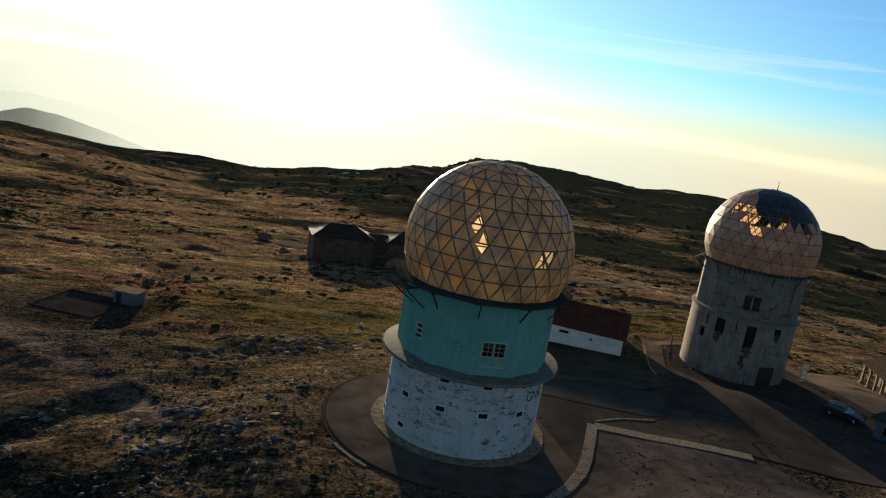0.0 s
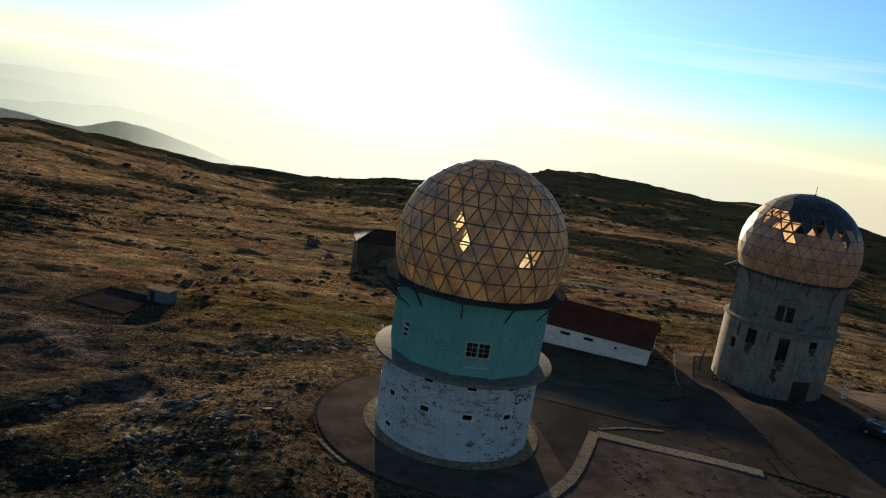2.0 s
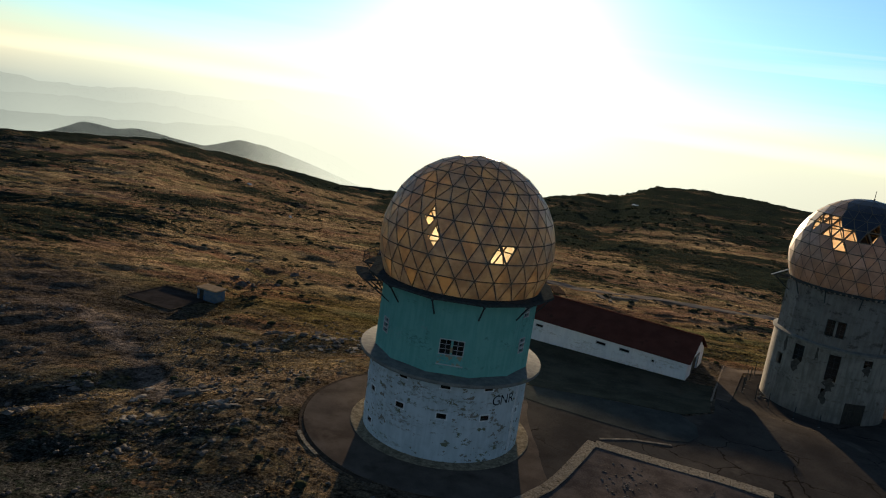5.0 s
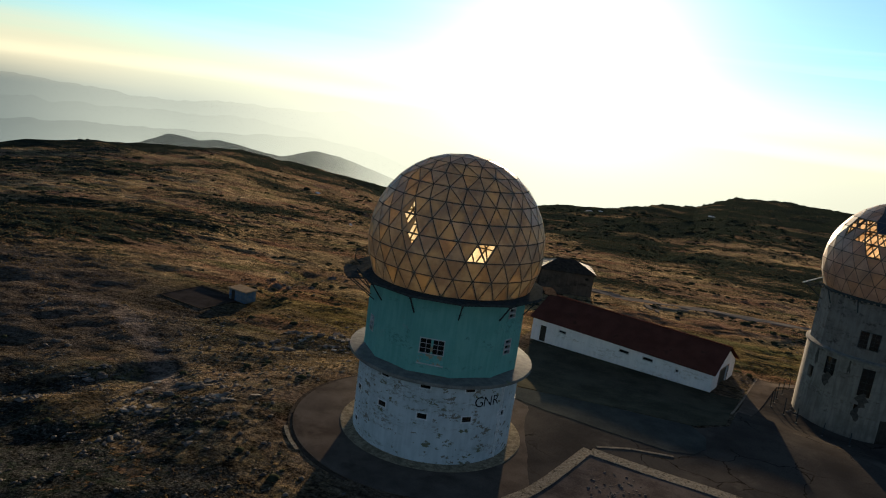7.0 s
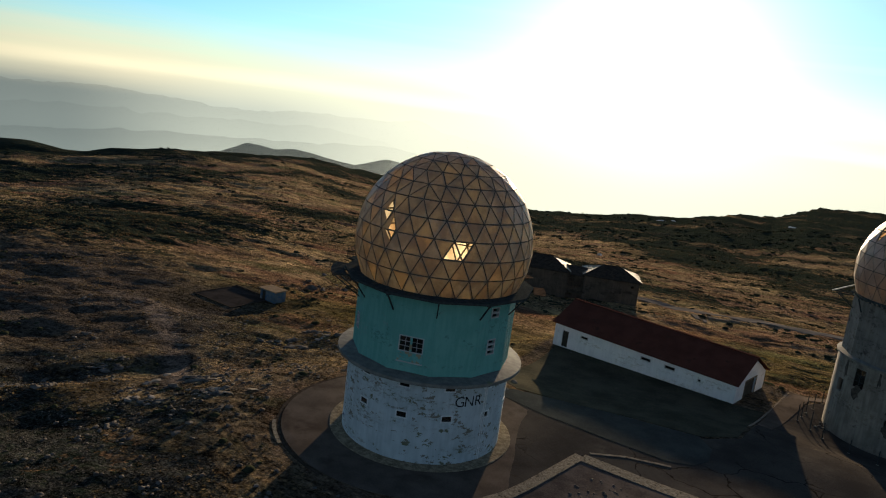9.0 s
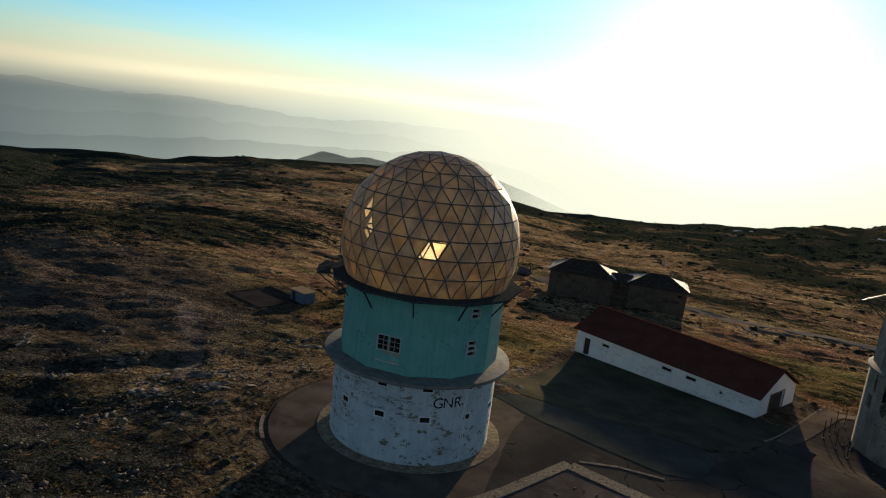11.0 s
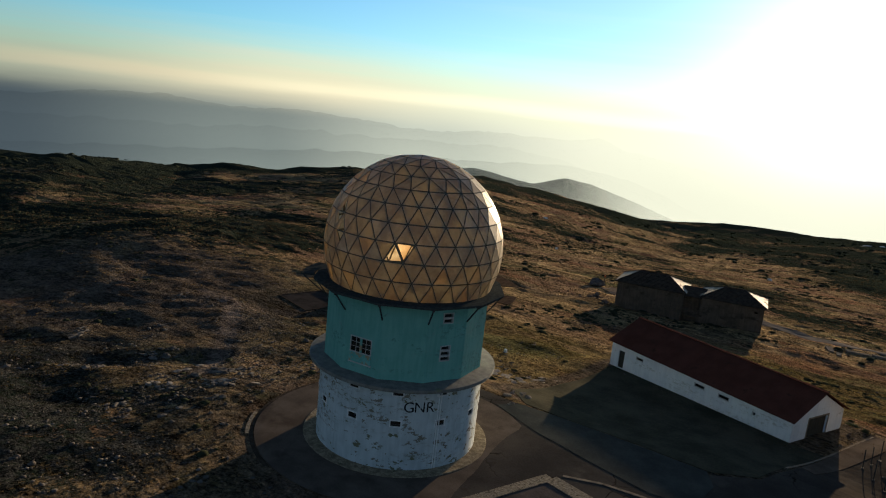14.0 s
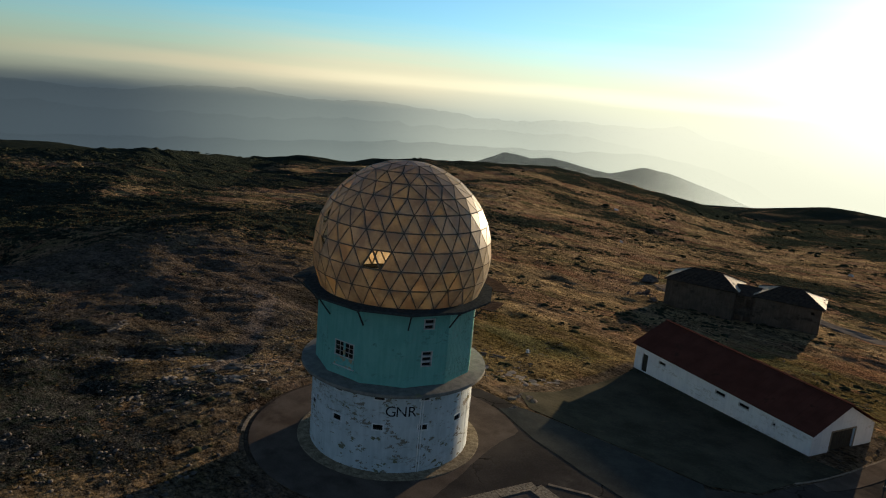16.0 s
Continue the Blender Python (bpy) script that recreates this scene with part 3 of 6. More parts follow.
def ground_height(x, y, rough=True):
    """Height of the moor: a gently falling plateau that ends in a rim, and the slopes beyond it."""
    x, y = np.asarray(x, float), np.asarray(y, float)
    d = np.maximum(np.hypot(x, y), 1.0)
    az = np.degrees(np.arctan2(x, y))
    u, v = np.clip(x, -170, 120) / 50, (np.clip(y, -60, 230) - 60) / 50
    v = np.where(v < 0, 0.2 * v, v)
    near = (-0.797 + 4.408 * u - 0.68 * v - 1.168 * u * u - 3.473 * u * v - 4.458 * v * v + 1.052 * v ** 3 - 0.256 * u ** 3 + 0.664 * u * u * v + 1.216 * u * v * v)
    near = near + 1.15 * np.exp(-(((x + 4) / 30) ** 2)) * smooth01((68 - y) / 16)
    near = np.maximum(near, -30)
    rim_d, rim_t = np.interp(az, RIM_AZ, RIM_D), np.tan(np.radians(np.interp(az, RIM_AZ, RIM_EL)))
    k = np.clip(np.log(d / 190) / np.log(rim_d / 190), 0, 1)
    far = 28 + d * (-0.22 + (rim_t + 0.22) * k)
    beyond = np.maximum(d - rim_d, 0)
    far = np.where(d > rim_d, 28 + rim_d * rim_t - 0.28 * beyond - 0.0, far)
    far = np.maximum(far, -620 + 40 * lattice(x / 600, y / 600, 5))
    w = smooth01((d - 150) / 90)
    z = near * (1 - w) + far * w
    if rough:
        amp = 0.02 + 0.20 * smooth01((np.hypot((x - 28) / 1.5, y - 76) - 19) / 12)
        z = z + amp * 0.5 * fbm(x, y, 19.0, 2, 61) + amp * fbm(x, y, 5.5, 4, 11, 0.56) + 0.5 * smooth01((d - 90) / 80) * fbm(x, y, 30.0, 3, 31)
        z = z + smooth01((d - 180) / 500) * (2.2 * fbm(x, y, 90.0, 4, 51) + 2.0 * smooth01((d - 500) / 500) * fbm(x, y, 60.0, 3, 71) + 1.1 * smooth01((d - 450) / 400) * fbm(x, y, 17.0, 3, 81))
        # low swells and tussocky steps lie across the sun's direction
        a, b = 0.975 * x + 0.2215 * y, 0.975 * y - 0.2215 * x
        calm = smooth01((np.hypot((x - 28) / 1.5, y - 76) - 21) / 14)
        swell = 0.08 + 0.17 * smooth01((d - 70) / 120) + 0.40 * smooth01((d - 200) / 400)
        z = z + calm * swell * (fbm(a * 0.42, b, 6.5, 4, 141, 0.62) + 0.9 * smooth01((d - 120) / 200) * fbm(a * 0.3, b, 19.0, 2, 151))
        z = z - 0.7 * line_mask(x, y, DITCH, 0.4, 2.6) - 0.6 * line_mask(x, y, HOLLOW, 0.6, 3.6)
        z = z + 1.9 * line_mask(x, y, BANK, 1.0, 13.0)
        # ground that falls away from the low sun
        z = z - 0.115 * smooth01((-x - 112) / 60) * smooth01((520 - d) / 150) * np.clip(150 - y, 0, 115)
    z = pad(z, x, y, *TOWER_A, 12.8, 25.0, 0.0)
    z = pad(z, x, y, 32.0, 66.0, 8.0, 24.0, 0.35)
    z = pad(z, x, y, 20.0, 70.0, 5.0, 12.0, 0.15)
    z = pad(z, x, y, *TOWER_B, 8.5, 16.0, -1.7)
    z = pad(z, x, y, 55.0, 84.0, 6.0, 16.0, -1.1)
    z = pad(z, x, y, -45.5, 90.0, 8.0, 13.0, -6.1)
    # level footing along the long building
    ex, ey = math.cos(radians(-15.2)), math.sin(radians(-15.2))
    px, py = (x - 2.3) * ex + (y - 102) * ey, -(x - 2.3) * ey + (y - 102) * ex
    w = smooth01((px + 7) / 6) * smooth01((30.5 - px) / 4) * smooth01((py + 11) / 9) * smooth01((17 - py) / 6)
    return z * (1 - w) + w * (-2.9 + 0.037 * np.clip(px, -4, 30))


def height(x, y):
    return float(ground_height(np.array([x]), np.array([y]))[0])


def build_ground():
    def axis(lo, hi, step, grow_lo, grow_hi, reach):
        """Even steps from lo to hi, then ever longer ones out to reach."""
        core = list(np.arange(lo, hi, step))
        for end, grow, way in ((0, grow_lo, -1), (-1, grow_hi, 1)):
            p, k = core[end], step
            while abs(p) < reach:
                k *= 1 + grow
                p += way * k
                core.insert(0, p) if way < 0 else core.append(p)
        return np.array(core)
    xs = axis(-210, 90, 0.7, 0.03, 0.045, 9500)
    ys = axis(24, 290, 0.62, 0.12, 0.026, 9500)
    x, y = np.meshgrid(xs, ys)
    x, y = x.ravel(), y.ravel()
    z = ground_height(x, y)
    me = bpy.data.meshes.new("ground")
    rows, cols = len(ys), len(xs)
    me.vertices.add(rows * cols)
    me.vertices.foreach_set("co", np.stack([x, y, z], 1).ravel())
    i = np.arange(rows * cols).reshape(rows, cols)
    quads = np.stack([i[:-1, :-1], i[:-1, 1:], i[1:, 1:], i[1:, :-1]], -1).reshape(-1, 4)
    me.loops.add(quads.size)
    me.loops.foreach_set("vertex_index", quads.ravel())
    me.polygons.add(len(quads))
    me.polygons.foreach_set("loop_start", np.arange(0, quads.size, 4))
    me.polygons.foreach_set("use_smooth", np.ones(len(quads), bool))
    me.update(calc_edges=True)
    n1, n2 = fbm(x, y, 22, 4, 91), fbm(x, y, 8, 3, 97)
    dirt = np.zeros_like(x)
    dirt = np.maximum(dirt, line_mask(x, y, [(-75, 90), (-52, 78), (-38, 72)], 3.0, 9.0) * 0.75)
    dirt = np.maximum(dirt, line_mask(x, y, [(-95, 60), (-60, 62)], 4.0, 14.0) * 0.7)
    dirt = np.maximum(dirt, (1 - smooth01((np.hypot(x - 40, y - 84) - 24) / 14)) * 0.8)
    dirt = np.maximum(dirt, (1 - smooth01((np.hypot(x - 24, y - 58) - 6) / 8)) * 0.7)
    dirt = np.maximum(dirt, 0.8 * (1 - smooth01((np.hypot((x + 80) / 1.7, y - 72) - 16) / 26)))
    dirt = np.clip(dirt + 0.35 * n2 * dirt + 0.3 * n1 * dirt, 0, 0.85)
    dirt = np.maximum(dirt, line_mask(x, y, PATH, 1.0, 2.4) * np.clip(0.97 + 0.1 * n2, 0, 1))
    lush = np.clip((1 - smooth01((np.hypot((x + 24) / 1.6, y - 92) - 10) / 22)) + 0.5 * n1, 0, 1)
    lush = np.maximum(lush, line_mask(x, y, [(8, 82), (24, 84)], 4, 6))
    lush = np.maximum(lush, 1 - smooth01((np.hypot((x - 30) / 1.8, y - 135) - 12) / 20))
    stone = np.clip((1 - smooth01((np.hypot((x + 14), (y - 50) / 0.9) - 14) / 24)) + 0.35 * n1, 0, 1)
    stone = np.maximum(stone, np.clip((1 - smooth01((np.hypot((x + 14) / 1.3, (y - 74) / 0.8) - 8) / 10)), 0, 1))
    stone = np.maximum(stone, 1 - smooth01((np.hypot(x - 30, y - 52) - 10) / 10))
    stone = np.maximum(stone, 0.75 * (1 - smooth01((np.hypot((x + 45), y - 45) - 16) / 30)))
    d, az = np.hypot(x, y), np.degrees(np.arctan2(x, y))
    # dark heath on the far hills and along the rim, open grass on the near field
    hill = smooth01((az + 24) / 16) * smooth01((d - 330 - 260 * smooth01((-az) / 14)) / 160)
    crest = smooth01((d / np.interp(az, RIM_AZ, RIM_D) - 0.72) / 0.2) * 0.8
    heath = 0.50 + 0.36 * fbm(x, y, 60, 3, 121) + 0.46 * np.maximum(hill, crest)
    heath = heath - 0.6 * np.exp(-(((az - 12) / 16) ** 2)) * np.exp(-(((d - 760) / 130) ** 2))
    heath = np.where(np.hypot((x - 20) / 1.6, y - 75) < 30, heath * 0.7, heath)
    # extra heath in the west, which also puts the slope's shade into the cover
    heath = heath + 0.34 * smooth01((-x - 108) / 30) * smooth01((150 - y) / 30) + 0.1 * smooth01((-az - 46) / 14) * smooth01((d - 110) / 120)
    heath = heath + 0.28 * smooth01((50 - y) / 10) * smooth01((14 - x) / 10) + 0.22 * smooth01((-az - 56) / 8) * smooth01((d - 180) / 60)
    lush = np.maximum(lush, 0.8 * (1 - smooth01((np.hypot((x + 24) / 1.8, y - 39) - 6) / 9)))
    # before the long building the cover is darkened to deepen the shade there
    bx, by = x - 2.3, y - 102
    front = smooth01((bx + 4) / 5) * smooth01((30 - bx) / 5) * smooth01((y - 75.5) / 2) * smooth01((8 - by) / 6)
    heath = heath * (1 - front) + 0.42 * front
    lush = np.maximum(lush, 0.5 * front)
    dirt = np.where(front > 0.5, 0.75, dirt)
    heath = heath + 0.36 * smooth01((64 - y) / 14) * smooth01((4 - x) / 10)
    heath = np.clip(heath, 0, 1)
    cover = me.color_attributes.new("cover", "FLOAT_COLOR", "POINT")
    cover.data.foreach_set("color", np.stack([dirt, lush, stone, heath], 1).ravel())
    me.materials.append(MOOR)
    ob = new("ground", me)
    return tagged(ob, "brown and ochre moorland with heath, stones and bare soil", "ground", kind="structure")


build_ground()


def sheet(name, outline, lift, mat, label, category, step=1.5):
    """A paved area: fine grid cut by an outline, laid just above the ground, with a thin edge."""
    bm = bmesh.new()
    vs = [bm.verts.new((px, py, 0)) for px, py in outline]
    bm.faces.new(vs)
    xs, ys = [p[0] for p in outline], [p[1] for p in outline]
    for axis, lo, hi in ((0, min(xs), max(xs)), (1, min(ys), max(ys))):
        k = lo + step
        while k < hi:
            co = (k, 0, 0) if axis == 0 else (0, k, 0)
            no = (1, 0, 0) if axis == 0 else (0, 1, 0)
            bmesh.ops.bisect_plane(bm, geom=bm.verts[:] + bm.edges[:] + bm.faces[:], plane_co=co, plane_no=no)
            k += step
    co = np.array([v.co for v in bm.verts])
    hz = ground_height(co[:, 0], co[:, 1], True)
    for v, h in zip(bm.verts, hz):
        v.co.z = h + lift
    edge = bmesh.ops.extrude_edge_only(bm, edges=[e for e in bm.edges if e.is_boundary])
    for v in edge["geom"]:
        if isinstance(v, bmesh.types.BMVert):
            v.co.z -= lift + 0.25
    return tagged(mesh_object(name, bm, mat), label, category, kind="structure")


# ---- paved ground ----
def arc(cx, cy, r, a0, a1, n):
    return [(cx + r * math.cos(radians(a0 + (a1 - a0) * i / n)), cy + r * math.sin(radians(a0 + (a1 - a0) * i / n))) for i in range(n + 1)]


ROAD_EDGE = [(10.6, 67.6), (4.5, 71.8), (-1.0, 72.4), (1.5, 74.9), (6.0, 75.2), (11, 76.0), (18, 76.3), (25.5, 76.8), (28.6, 80.0), (29.5, 87.5), (31.5, 96.5), (35.2, 103.0), (50, 108.0), (60, 104.5), (66, 92.0), (66, 62.0), (46, 60.5), (31.8, 64.0), (22, 65.2), (17.2, 65.6), (16.3, 62.0), (15.2, 57.7), (14.3, 55.2), (12.9, 52.7), (11.2, 50.2), (9.6, 49.0), (7.5, 52.0), (11.5, 58.0)]
sheet("road", ROAD_EDGE, 0.05, ROAD_MAT, "worn brown asphalt yard between the towers", "road")


def build_apron():
    bm = bmesh.new()
    lathe(bm, [(7.0, -0.2), (11.9, -0.35), (11.9, 0.085), (11.3, 0.1), (7.0, 0.12)], 96)
    ob = mesh_object("pavement", bm, APRON_MAT)
    ob.location = (*TOWER_A, 0)
    tagged(ob, "round brown concrete apron at the foot of the tower", "pavement", kind="structure")
    bm = bmesh.new()
    lathe(bm, [(6.5, 0.0), (7.9, 0.0), (7.9, 0.14), (7.84, 0.155), (6.5, 0.17)], 96)
    ob = mesh_object("pavement_ring", bm, PLINTH_MAT)
    ob.location = (*TOWER_A, 0)
    tagged(ob, "pale worn concrete ring round the white drum", "pavement", kind="structure")


build_apron()


def kerb_run(pts, w, h, seg, parent, name="kerb_stone", mat=None):
    """Kerb stones end to end along a line, each its own piece."""
    rnd = random.Random(len(pts) * 7 + int(w * 100))
    acc = []
    for (ax, ay), (bx, by) in zip(pts, pts[1:]):
        length = math.hypot(bx - ax, by - ay)
        k = max(1, round(length / seg))
        for i in range(k):
            acc.append(((ax + (bx - ax) * i / k, ay + (by - ay) * i / k), (ax + (bx - ax) * (i + 1) / k, ay + (by - ay) * (i + 1) / k)))
    for (ax, ay), (bx, by) in acc:
        bm = bmesh.new()
        za, zb = height(ax, ay), height(bx, by)
        a, b = Vector((ax, ay, za + h / 2 - 0.1)), Vector((bx, by, zb + h / 2 - 0.1))
        d = (b - a).normalized()
        jig = rnd.uniform(-0.008, 0.008)
        bar(bm, a + d * 0.012 + Vector((0, 0, jig)), b - d * 0.012 + Vector((0, 0, jig)), w, h + 0.2)
        part(name, bm, mat or KERB_MAT, parent)


kerb = thing("kerb", "pale rough stone kerb that bends round the gravel island", "kerb", kind="structure")
CURVE = [(9.5, 48.4), (11.3, 50.2), (13.0, 52.7), (14.4, 55.3), (15.2, 57.7), (15.8, 60.0), (16.3, 62.0), (16.8, 64.2), (17.1, 65.4)]
kerb_run(CURVE, 1.0, 0.08, 1.9, kerb, mat=ROUGH_KERB)
kerb_run([(17.3, 65.2), (22.0, 64.7), (27.0, 64.2), (32.0, 63.4)], 1.35, 0.08, 1.9, kerb, mat=ROUGH_KERB)
kerb_run([(17.6, 66.4), (20.4, 68.0), (24, 68.95)], 0.28, 0.09, 1.6, kerb)
path_kerb = thing("path_kerb", "thin pale kerb between grass and asphalt", "kerb", kind="structure")
kerb_run([(28.9, 86.0), (30.0, 93.0), (31.4, 101.0), (32.2, 105.5)], 0.22, 0.1, 1.2, path_kerb)
edge_kerb = thing("apron_kerb", "dark stone edging beside the round apron", "kerb", kind="structure")
kerb_run(arc(*TOWER_A, 12.45, 217, 236, 6), 0.32, 0.05, 0.8, edge_kerb, mat=ROUGH_KERB)
kerb_run(arc(*TOWER_A, 12.12, 140, 262, 26), 0.34, 0.03, 1.2, edge_kerb, mat=GUTTER_MAT)

sheet("pavement_island", [(p[0] + 0.3, p[1] - 0.1) for p in CURVE] + [(17.4, 65.2), (22.0, 64.4), (27.0, 63.7), (32.4, 63.1), (37, 58), (37, 42), (13, 40), (8.5, 46)], 0.02, GRAVEL, "purple-brown gravel island inside the kerb", "gravel")
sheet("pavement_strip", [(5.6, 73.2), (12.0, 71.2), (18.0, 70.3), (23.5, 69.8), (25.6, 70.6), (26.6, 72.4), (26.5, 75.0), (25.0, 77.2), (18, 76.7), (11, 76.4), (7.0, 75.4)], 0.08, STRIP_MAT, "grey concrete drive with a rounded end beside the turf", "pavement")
sheet("ground_turf", [(3.5, 78.5), (7, 76.1), (11, 76.7), (18, 77.0), (25.3, 77.5), (28.3, 80.2), (28.8, 86.5), (30.0, 95.0), (27.0, 95.0), (3.0, 101.6), (3.2, 95)], 0.03, SHADE_TURF, "dark turf before the long building, its shade deepened in the colour", "turf")

# pale slabs: the path beside the long building and the terrace of the right-hand houses
sheet("pavement_path", [(29.6, 88.2), (31.0, 87.4), (34.5, 103.5), (48, 109.5), (46.5, 111.5), (32, 106.0)], 0.09, APRON_MAT, "cracked brown concrete path behind the towers", "path")
sheet("pavement_terrace", [(51.5, 103), (58, 82), (75, 88), (72, 108)], 0.10, SLAB_MAT, "pale concrete terrace in front of a house", "terrace")


def ribbon(name, pts, width, mat, label, lift=0.12):
    verts, faces = [], []
    dense = []
    for (ax, ay), (bx, by) in zip(pts, pts[1:]):
        k = max(2, int(math.hypot(bx - ax, by - ay) / 2.0))
        dense += [(ax + (bx - ax) * i / k, ay + (by - ay) * i / k) for i in range(k)]
    dense.append(pts[-1])
    arr = np.array(dense)
    for _ in range(6):
        arr[1:-1] = (arr[:-2] + 2 * arr[1:-1] + arr[2:]) / 4
    tang = np.gradient(arr, axis=0)
    tang /= np.linalg.norm(tang, axis=1)[:, None]
    side = np.stack([-tang[:, 1], tang[:, 0]], 1)
    wob = 0.25 * fbm(arr[:, 0], arr[:, 1], 9, 2, 3)
    cols = np.linspace(-1, 1, 7)
    for i in range(len(arr)):
        for c in cols:
            p = arr[i] + side[i] * c * (width / 2 + wob[i])
            z = ground_height(p[:1], p[1:])[0] + (lift if abs(c) < 0.9 else -0.25)
            verts.append((p[0], p[1], z))
    m = len(cols)
    for i in range(len(arr) - 1):
        for j in range(m - 1):
            a = i * m + j
            faces.append((a, a + m, a + m + 1, a + 1))
    ob = raw_object(name, verts, faces, mat)
    return tagged(ob, label, "track", kind="structure")


TRACK = [(-16, 199), (-3, 190), (11, 187), (25, 189), (40, 192), (56, 205), (90, 232), (150, 262)]
ribbon("road_track", TRACK, 6.5, TRACK_MAT, "grey gravel track across the moor", 0.16)


# ---- radar towers ----
DOME_R = 7.33
RINGS = [(-25.2, 30, 0.5), (-12.0, 30, 0.0), (-0.4, 30, 0.5), (10.8, 30, 0.0), (21.9, 30, 0.5), (33.0, 30, 0.0), (43.6, 25, 0.3), (54.3, 20, 0.1), (65.0, 15, 0.4), (75.5, 10, 0.2), (90.0, 1, 0.0)]


def dome_net(first):
    """Vertices and triangles of the faceted dome. first: the azimuth of a node of the ring at 10.8 degrees."""
    verts, rows = [], []
    for lat, count, shift in RINGS:
        row = []
        for i in range(count):
            a = radians(first + (i + shift) * 360 / count)
            row.append(len(verts))
            verts.append(Vector((math.cos(a) * math.cos(radians(lat)), math.sin(a) * math.cos(radians(lat)), math.sin(radians(lat)))) * DOME_R)
        rows.append(row)
    tris = []
    for r in range(len(rows) - 1):
        low, up = rows[r], rows[r + 1]
        nl, nu = len(low), len(up)
        if nu == 1:
            tris += [(low[i], low[(i + 1) % nl], up[0]) for i in range(nl)]
            continue
        sl, su = RINGS[r][2] / nl, RINGS[r + 1][2] / nu
        i = j = 0
        # start with the upper node that follows low[0]
        while su + j / nu < sl:
            j += 1
        j0 = j
        while i < nl or j < j0 + nu:
            next_low, next_up = sl + (i + 1) / nl, su + (j + 1) / nu
            if i < nl and (next_low <= next_up or j >= j0 + nu):
                tris.append((low[i % nl], low[(i + 1) % nl], up[j % nu]))
                i += 1
            else:
                tris.append((low[i % nl], up[(j + 1) % nu], up[j % nu]))
                j += 1
    return verts, tris


def dome_panel_geometry(a, b, c, inset=0.042, thick=0.05):
    """One thin sheet with its edges flanged inwards."""
    mid = (a + b + c) / 3
    normal = (b - a).cross(c - a).normalized()
    if normal.dot(mid) < 0:
        b, c, normal = c, b, -normal
    pts = []
    for p in (a, b, c):
        d = mid - p
        pts.append(p + d.normalized() * inset * 2.0)
    return [p + normal * 0.01 for p in pts] + [p - normal * thick for p in pts], [(0, 1, 2), (0, 3, 4, 1), (1, 4, 5, 2), (2, 5, 3, 0)]


def broken_panel_geometry(tri, apex, cut=0.66, thick=0.025):
    """What is left of a panel whose corner at apex has broken away."""
    pts = sorted(tri, key=lambda p: (p - apex).length)
    tip, b, c = pts
    normal = (b - tip).cross(c - tip).normalized()
    if normal.dot(tip) < 0:
        b, c, normal = c, b, -normal
    ring = [tip.lerp(b, cut * 1.15), b.lerp((tip + c) / 2, 0.03), c.lerp((tip + b) / 2, 0.03), tip.lerp(c, cut * 0.85)]
    vs = [p + normal * 0.01 for p in ring] + [p - normal * thick for p in ring]
    return vs, [(0, 1, 2, 3), (0, 4, 5, 1), (1, 5, 6, 2), (2, 6, 7, 3), (3, 7, 4, 0)]


def build_dome(parent, first, gone, style, centre_z, near, broken=()):
    """near: direction on the plan towards which panels are kept as pieces of their own."""
    verts, tris = dome_net(first)
    dome = new("dome")
    dome.parent = parent
    dome.location = (0, 0, centre_z)
    dome["label"] = "faceted geodesic dome of thin translucent panels"
    edges = set()
    rest = {}
    for tri in tris:
        a, b, c = (verts[i] for i in tri)
        mid = ((a + b + c) / 3).normalized()
        for e in ((tri[0], tri[1]), (tri[1], tri[2]), (tri[2], tri[0])):
            edges.add((min(e), max(e)))
        if gone(mid):
            continue
        mat, label = style(mid)
        vs, fs = dome_panel_geometry(a, b, c)
        for (ma, ml), (pa, pl) in broken:
            az, lat = math.degrees(math.atan2(mid.y, mid.x)), math.degrees(math.asin(mid.z))
            if abs(az - ma) < 2.5 and abs(lat - ml) < 2.5:
                vs, fs = broken_panel_geometry((a, b, c), Vector((math.cos(radians(pa)) * math.cos(radians(pl)), math.sin(radians(pa)) * math.cos(radians(pl)), math.sin(radians(pl)))) * DOME_R)
        if mid.x * near[0] + mid.y * near[1] > 0.02:
            raw_object("panel", vs, fs, mat, dome, label)
        else:
            store = rest.setdefault(mat.name, ([], [], mat))
            base = len(store[0])
            store[0].extend(vs)
            store[1].extend([tuple(i + base for i in f) for f in fs])
    for vs, fs, mat in rest.values():
        ob = raw_object("far_panel", vs, fs, mat, dome)
        ob["kind"] = "stuff"
    bm = bmesh.new()
    for i, j in sorted(edges):
        a, b = verts[i] * 0.991, verts[j] * 0.991
        bar(bm, a, b, 0.125, 0.10, up=(a + b).normalized())
    part("strut_frame", bm, STRUT, dome, "dark grey strut frame of the dome")["kind"] = "stuff"
    bm = bmesh.new()
    rr, zz = DOME_R * math.cos(radians(-25.2)), DOME_R * math.sin(radians(-25.2))
    lathe(bm, [(rr - 0.25, zz - 0.35), (rr + 0.12, zz - 0.35), (rr + 0.12, zz + 0.02), (rr - 0.25, zz + 0.02)], 60)
    part("base_ring", bm, STEEL, dome)
    bm = bmesh.new()
    for k in range(72):
        a, h = 360 * k / 72, 0.16 + 0.12 * ((k * 37) % 11) / 11
        box(bm, -0.11, 0.11, -0.12, 0.02, zz - 0.3, zz - 0.3 + h, facing(a, rr + 0.15, 0))
    part("base_blocks", bm, KERB_MAT, dome, "small pale blocks along the dome's foot")["kind"] = "stuff"
    return dome


